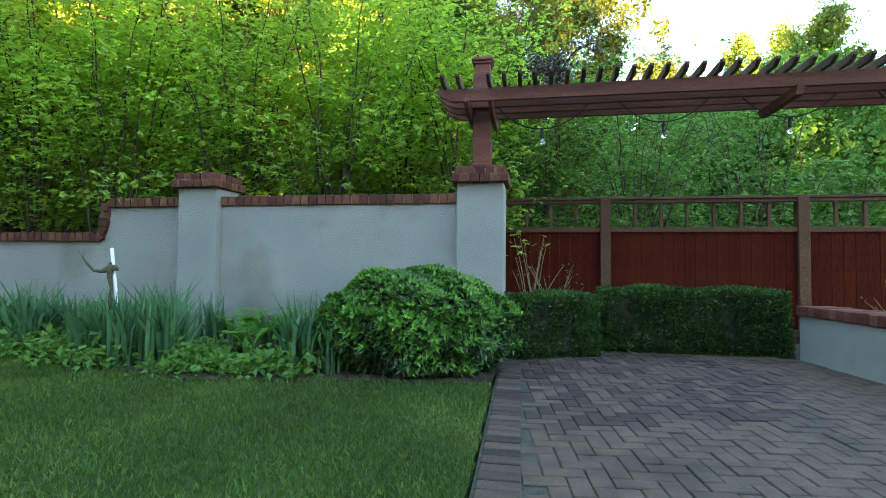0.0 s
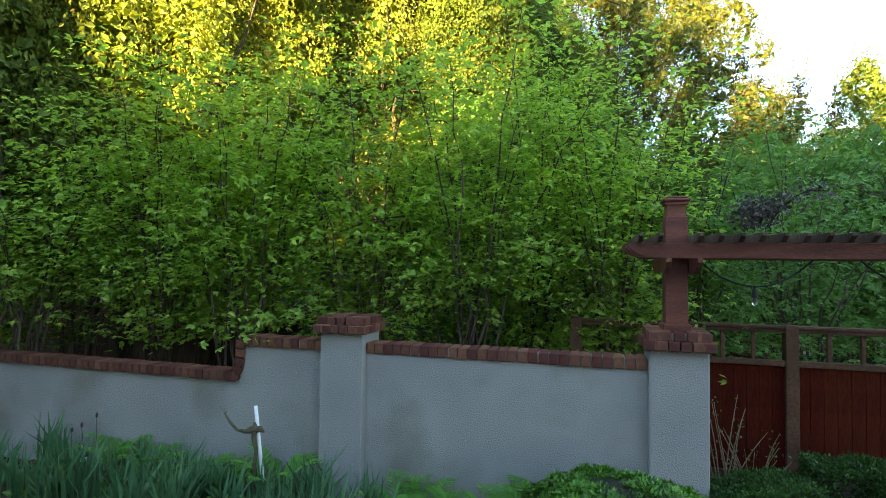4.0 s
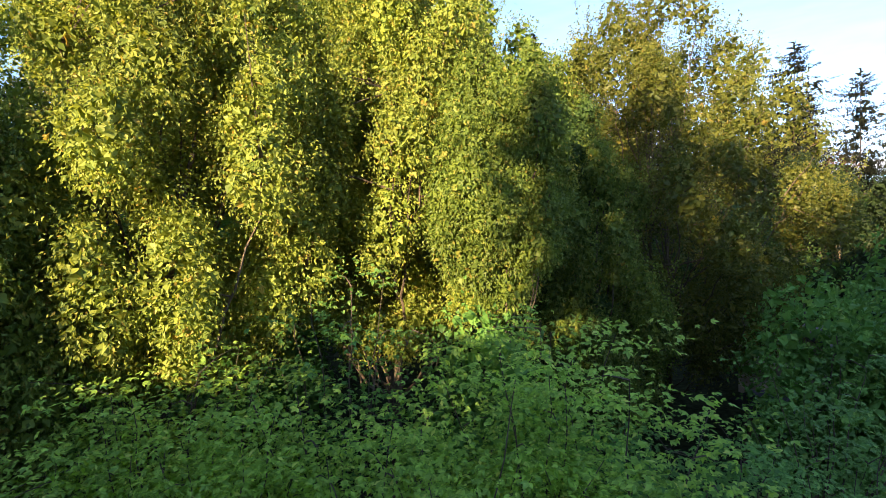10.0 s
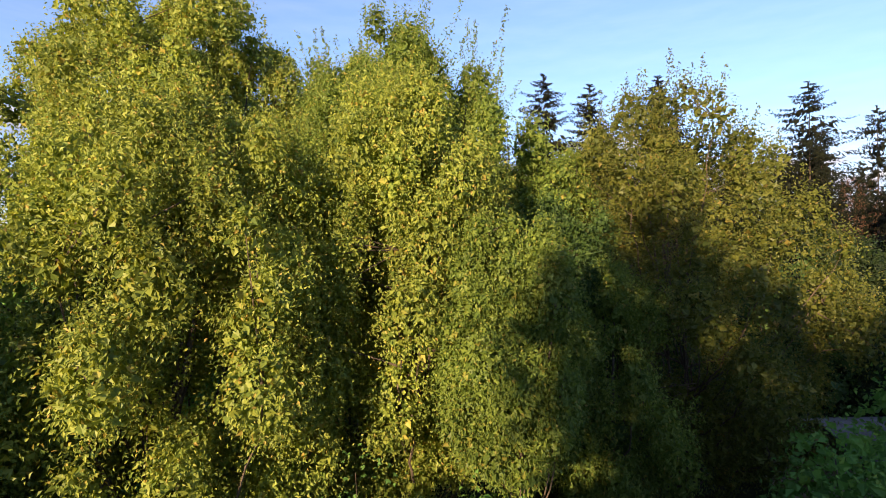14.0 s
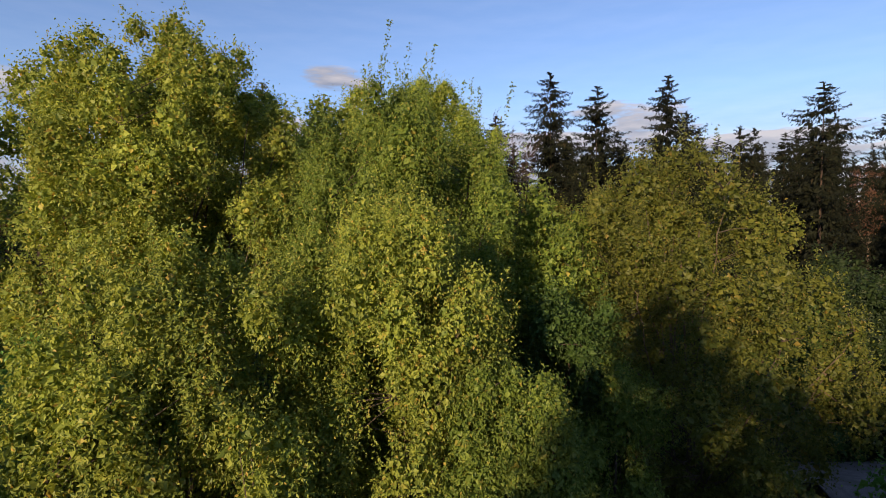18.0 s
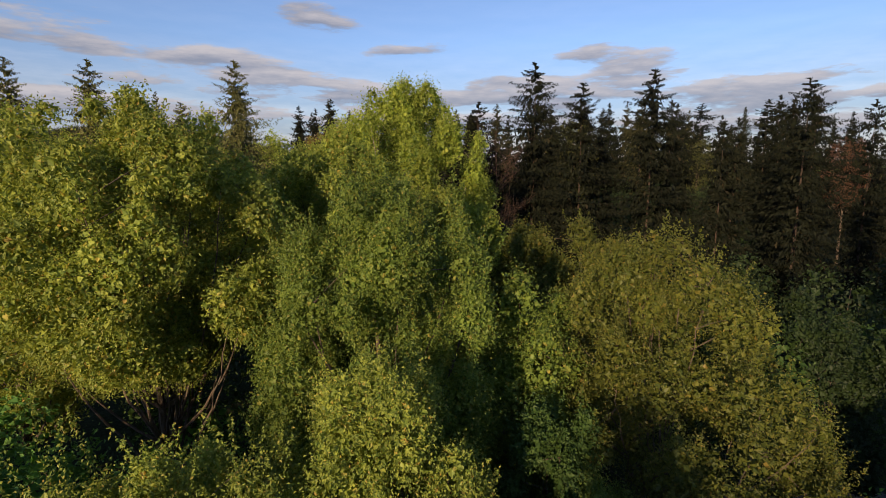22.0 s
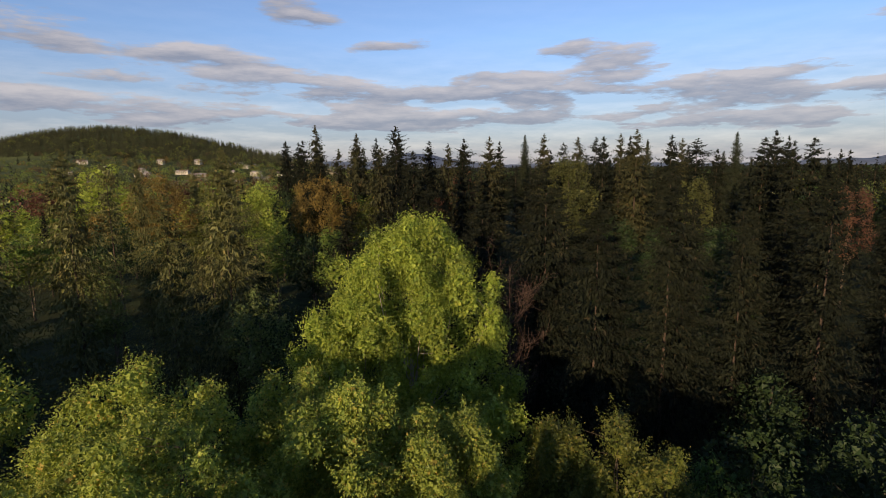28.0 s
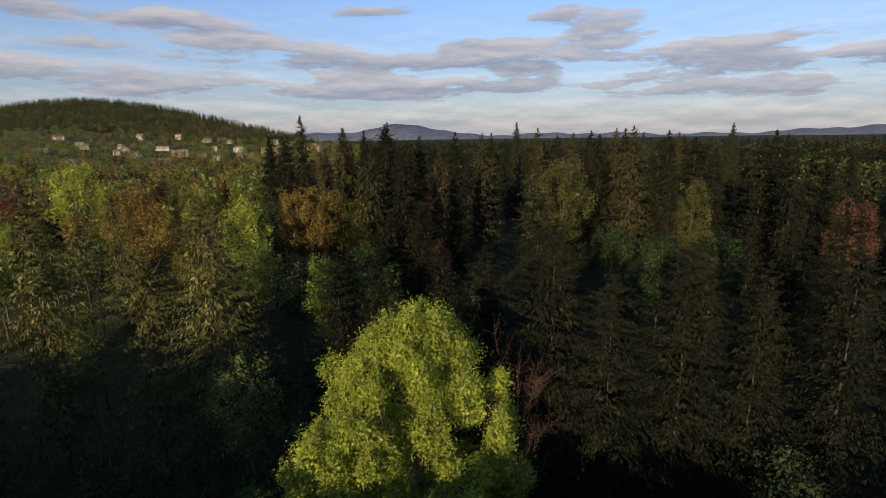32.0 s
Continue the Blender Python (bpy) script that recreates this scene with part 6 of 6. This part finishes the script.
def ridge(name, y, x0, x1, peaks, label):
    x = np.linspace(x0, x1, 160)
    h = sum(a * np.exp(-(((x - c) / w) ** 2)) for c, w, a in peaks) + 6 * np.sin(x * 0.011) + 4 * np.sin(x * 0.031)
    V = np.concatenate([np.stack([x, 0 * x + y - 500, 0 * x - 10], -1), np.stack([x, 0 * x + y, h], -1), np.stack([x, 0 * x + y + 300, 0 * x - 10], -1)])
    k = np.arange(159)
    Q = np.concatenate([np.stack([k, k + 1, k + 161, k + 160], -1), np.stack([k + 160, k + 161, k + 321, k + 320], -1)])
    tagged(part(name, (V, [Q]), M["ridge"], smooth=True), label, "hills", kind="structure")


ridge("ridge_far", 3900, -3200, 3600, [(-850, 330, 95), (-1500, 500, 50), (300, 900, 30), (2600, 900, 62)], "far ridge on the horizon painted in haze blue")


def house_meshes(w, d, h, roof):
    body = box(w, d, h, (0, 0, h / 2))
    e = 0.4
    V = np.array([(-w / 2 - e, -d / 2 - e, h), (w / 2 + e, -d / 2 - e, h), (w / 2 + e, d / 2 + e, h), (-w / 2 - e, d / 2 + e, h), (-w / 2 - e, 0, h + roof), (w / 2 + e, 0, h + roof)], float)
    F = [np.array([[0, 1, 5, 4], [2, 3, 4, 5], [3, 2, 1, 0]]), np.array([[0, 4, 3], [1, 2, 5]])]
    return body, (V, F)


def town_house(x, y, z, w, turn, storeys=2):
    h = 2.8 * storeys
    ob = thing("town_house", pose(x, y, z, 0, 0, turn), "small pale house with a grey roof among far trees", "house", "houses in the valley")
    b, rf = house_meshes(w, 7, h, 2.6)
    part("wall", b, M["pale_siding"], ob)
    part("roof", rf, M["roof"], ob)
    for s in range(storeys):
        for q in range(int(w // 3.2)):
            part("window", box(1.5, 0.12, 1.3, (-w / 2 + 1.8 + q * 3.2, -3.55, 1.5 + 2.8 * s)), M["window"], ob)


for i in range(36):
    a, d = radians(rnd.uniform(21, 47)), rnd.uniform(760, 1180)
    x, y = -6 - d * math.sin(a), 13 + d * math.cos(a)
    town_house(x, y, max(-0.05, float(hill_z(x, y)) - 2.6), rnd.choice((9, 12, 14, 22)), rnd.uniform(-30, 40), rnd.choice((2, 2, 3)))


# ---- neighbours behind the fence ----
def neighbour_house():
    ob = thing("neighbour_house", pose(15.4, 27.0, -0.05, 0, 0, 14), "single-storey neighbouring house with a shallow grey roof and dark fascia", "house")
    w, d, h = 13.0, 9.0, 1.5
    part("wall", box(w, d, 2.6, (0, 0, 1.3)), M["siding"], ob, "tan siding")
    V = np.array([(-w / 2 - 0.5, -d / 2 - 0.6, 2.45), (w / 2 + 0.5, -d / 2 - 0.6, 2.45), (w / 2 + 0.5, d / 2 + 0.6, 2.45), (-w / 2 - 0.5, d / 2 + 0.6, 2.45), (-w / 2 - 0.5, 0, 2.45 + h), (w / 2 + 0.5, 0, 2.45 + h)])
    V2 = V + [0, 0, 0.14]
    part("roof", (np.concatenate([V, V2]), [np.array([[6, 7, 11, 10], [8, 9, 10, 11], [1, 0, 4, 5], [3, 2, 5, 4]])]), M["roof"], ob, "grey shingles")
    part("fascia", join(box(w + 1.0, 0.05, 0.2, (0, -d / 2 - 0.63, 2.5), 0.004), box(w + 1.0, 0.05, 0.2, (0, d / 2 + 0.63, 2.5), 0.004)), M["dark_trim"], ob, "dark fascia board")
    for sx in (-1, 1):
        for sy in (-1, 1):
            L = math.hypot(d / 2 + 0.6, h)
            part("bargeboard", moved(box(0.05, L, 0.22, (0, 0, 0)), pose(sx * (w / 2 + 0.53), sy * (d / 4 + 0.3), 2.5 + h / 2, -sy * math.degrees(math.atan2(h, d / 2 + 0.6)), 0, 0)), M["dark_trim"], ob)
    for x in (-4, 0, 4):
        win = part("window", box(1.4, 0.06, 1.1, (x, -d / 2 - 0.03, 1.5), 0.01), M["pale_siding"], ob, "white window frame")
        part("pane", box(1.2, 0.03, 0.9, (x, -d / 2 - 0.06, 1.5)), M["window"], win)


neighbour_house()


def shed():
    ob = thing("shed", pose(6.6, 19.4, -0.05, 0, 0, 8), "small brown garden shed with a dark roof", "shed")
    b, rf = house_meshes(2.6, 2.4, 2.1, 0.8)
    part("wall", b, M["old_fence"], ob)
    part("roof", rf, M["dark_trim"], ob)
    part("door", box(0.85, 0.04, 1.8, (0.4, -1.22, 0.95), 0.004), M["siding"], ob, "pale wooden door")


shed()


def boundary_fence(x0, y0, x1, y1, label):
    L = math.hypot(x1 - x0, y1 - y0)
    ob = thing("boundary_fence", pose(x0, y0, -0.05, 0, 0, math.degrees(math.atan2(y1 - y0, x1 - x0))), label, "fence", kind="structure")
    n = int(L / 0.15)
    bd = mesh_of("board", box(0.14, 0.02, 1.7, (0, 0, 0.88), 0.003), M["old_fence"])
    for i in range(n):
        part("board", bd, None, ob, m=pose(0.08 + i * 0.15, 0, random.uniform(-0.01, 0.01)))
    for z in (0.35, 1.4):
        part("rail", box(L, 0.05, 0.09, (L / 2, 0.036, z), 0.003), M["old_fence"], ob)
    for i in range(int(L / 2.4) + 1):
        part("post", box(0.1, 0.1, 1.85, (min(i * 2.4, L), 0.09, 0.9), 0.004), M["old_fence"], ob)


boundary_fence(-13.5, 11.2, -5.5, 10.4, "old brown board fence in deep shade behind shrubs")


def parked_car(x, y, turn):
    ob = thing("parked_car", pose(x, y, -0.05, 0, 0, turn), "dark blue car parked in shade beyond the shrubs", "car")
    side = [(-2.15, 0.35), (-2.2, 0.75), (-1.95, 0.92), (-1.35, 0.98), (-0.75, 1.42), (0.6, 1.46), (1.35, 1.05), (2.1, 0.88), (2.25, 0.6), (2.2, 0.32)]
    part("body", prism(side, 1.7, 0.05), M["car"], ob, "", True)
    part("windows", prism([(-1.15, 1.02), (-0.7, 1.36), (0.52, 1.4), (1.08, 1.06)], 1.72, 0.01), M["window"], ob)
    for sx in (-1.35, 1.4):
        for sy in (-0.8, 0.8):
            wheel = part("wheel", tube([(sx, sy - 0.1, 0.33), (sx, sy + 0.1, 0.33)], 0.33, 16), M["tyre"], ob)
            part("rim", tube([(sx, sy - 0.11, 0.33), (sx, sy + 0.11, 0.33)], 0.2, 12), M["steel"], wheel)


parked_car(-12.0, 14.6, 8)


# ---- unseen house and trees added behind to close the place and cast evening shade ----
def home():
    ob = thing("home", pose(-15.0, -11.5, 0, 0, 0, -8), "unseen plain long two-storey house with a gabled roof, added behind the lawn", "house")
    b, rf = house_meshes(36.0, 9.0, 6.0, HOME_RIDGE - 6.0)
    part("wall", b, M["siding"], ob)
    part("roof", rf, M["roof"], ob)
    for x in (-12, -8, -4, 4, 8, 12):
        for z in (1.6, 4.4):
            part("window", box(1.6, 0.1, 1.4, (x, 4.54, z), 0.01), M["window"], ob)


HOME_RIDGE = 10.0
home()
# three firs out of view, added to shade the wood's right side
for kind, x, y, top, wide in (("plain", 6.0, -22.0, 29.0, 1.0), ("plain", 10.0, -23.0, 39.0, 1.0), ("plain", 18.0, -24.0, 39.0, 1.0)):
    fir(kind, x, y, top, wide)
# added trees out of view, each set where its shade should fall
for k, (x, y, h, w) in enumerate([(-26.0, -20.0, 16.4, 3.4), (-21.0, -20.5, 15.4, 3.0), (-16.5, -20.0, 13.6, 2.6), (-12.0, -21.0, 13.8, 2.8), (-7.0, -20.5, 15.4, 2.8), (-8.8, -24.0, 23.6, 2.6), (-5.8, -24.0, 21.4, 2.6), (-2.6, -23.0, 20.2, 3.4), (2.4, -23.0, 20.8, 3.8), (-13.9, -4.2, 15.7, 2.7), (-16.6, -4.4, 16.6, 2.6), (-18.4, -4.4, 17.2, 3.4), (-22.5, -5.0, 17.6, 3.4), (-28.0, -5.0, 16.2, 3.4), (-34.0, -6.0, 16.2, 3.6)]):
    mid_tree(x, y, h, w, "undergrowth", 500 + k, "unseen full-leaved tree added beside the house to cast shade", 0.34, 1.2, n=90, shoots=6, base=0.2)

# row of unseen trees added to shade the left firs' lower parts
for k, (x, h) in enumerate([(-112, 38), (-101, 36), (-90, 39), (-79, 36), (-68, 38), (-57, 36), (-47, 34)]):
    mid_tree(x, -13.0, h, 7.6, "undergrowth", 520 + k, "unseen tall dense tree added beyond the house to cast shade", 0.85, 2.6, n=110, shoots=0, base=0.2)

# ---- brick patio: herringbone with a soldier course along the lawn ----
patio = thing("patio", G, "worn grey-red brick patio laid in herringbone with mossy joints", "patio", kind="structure")
patio_outline = [(edge_x(-0.1), -0.1), (0.7, 1.95), (9.0, 1.95), (9.0, -6.5), (edge_x(-6.5), -6.5)]
part("sand", flat(patio_outline, -0.008, 0.06), M["sand"], patio, "dark joint sand with moss")
PW, PL = 0.1, 0.2
paver_mesh = mesh_of("paver", box(PL - 0.006, PW - 0.006, 0.06, (0, 0, -0.028), 0.005), M["paver"])
n_single, rest = 0, []
cells = []
for i in range(-40, 60):
    for j in range(-45, 45):
        # herringbone: an L of two bricks, stepped along the diagonal
        for kind in (0, 1):
            x = (i * PW) + j * PW * 2 - (0 if kind == 0 else 0)
            y = i * PW - j * PW * 2
            if kind == 0:
                cx, cy, t = x + PL / 2, y + PW / 2, 0
            else:
                cx, cy, t = x + PL + PW / 2, y - PW + PL / 2, 90
            cells.append((cx, cy, t))
ca, sa = math.cos(radians(6)), math.sin(radians(6))
near = []
for cx, cy, t in cells:
    x, y = cx * ca - cy * sa + 1.9, cx * sa + cy * ca - 2.3
    if y > 0.9 or y < -5.2 or x > 3.75 or x < edge_x(y) + 0.25:
        continue
    if x < 0.7 + 0.0 and y > 0.1:
        continue
    near.append((x, y, t + 6))
near.sort(key=lambda q: (q[0] - 1.15) ** 2 + (q[1] + 0.6) ** 2)
one = box(PL - 0.006, PW - 0.006, 0.06, (0, 0, -0.028), 0.005)
others = []
for k, (x, y, t) in enumerate(near):
    m = pose(x, y, random.uniform(-0.004, 0.004), random.uniform(-0.8, 0.8), random.uniform(-0.8, 0.8), t + random.uniform(-0.8, 0.8))
    if k < 290:
        part("paver", paver_mesh, None, patio, m=m)
    else:
        others.append(moved(one, m))
for i in range(52):
    y = -0.1 - i * PW * 1.02
    for dx in (0.115,):
        part("border_paver", paver_mesh, None, patio, m=pose(edge_x(y) + dx, y, 0.004 + random.uniform(-0.003, 0.003), 0, 0, random.uniform(-1, 1)))
if others:
    tagged(part("pavers", join(*others), M["paver"], patio, "more worn brick pavers"), kind="stuff")
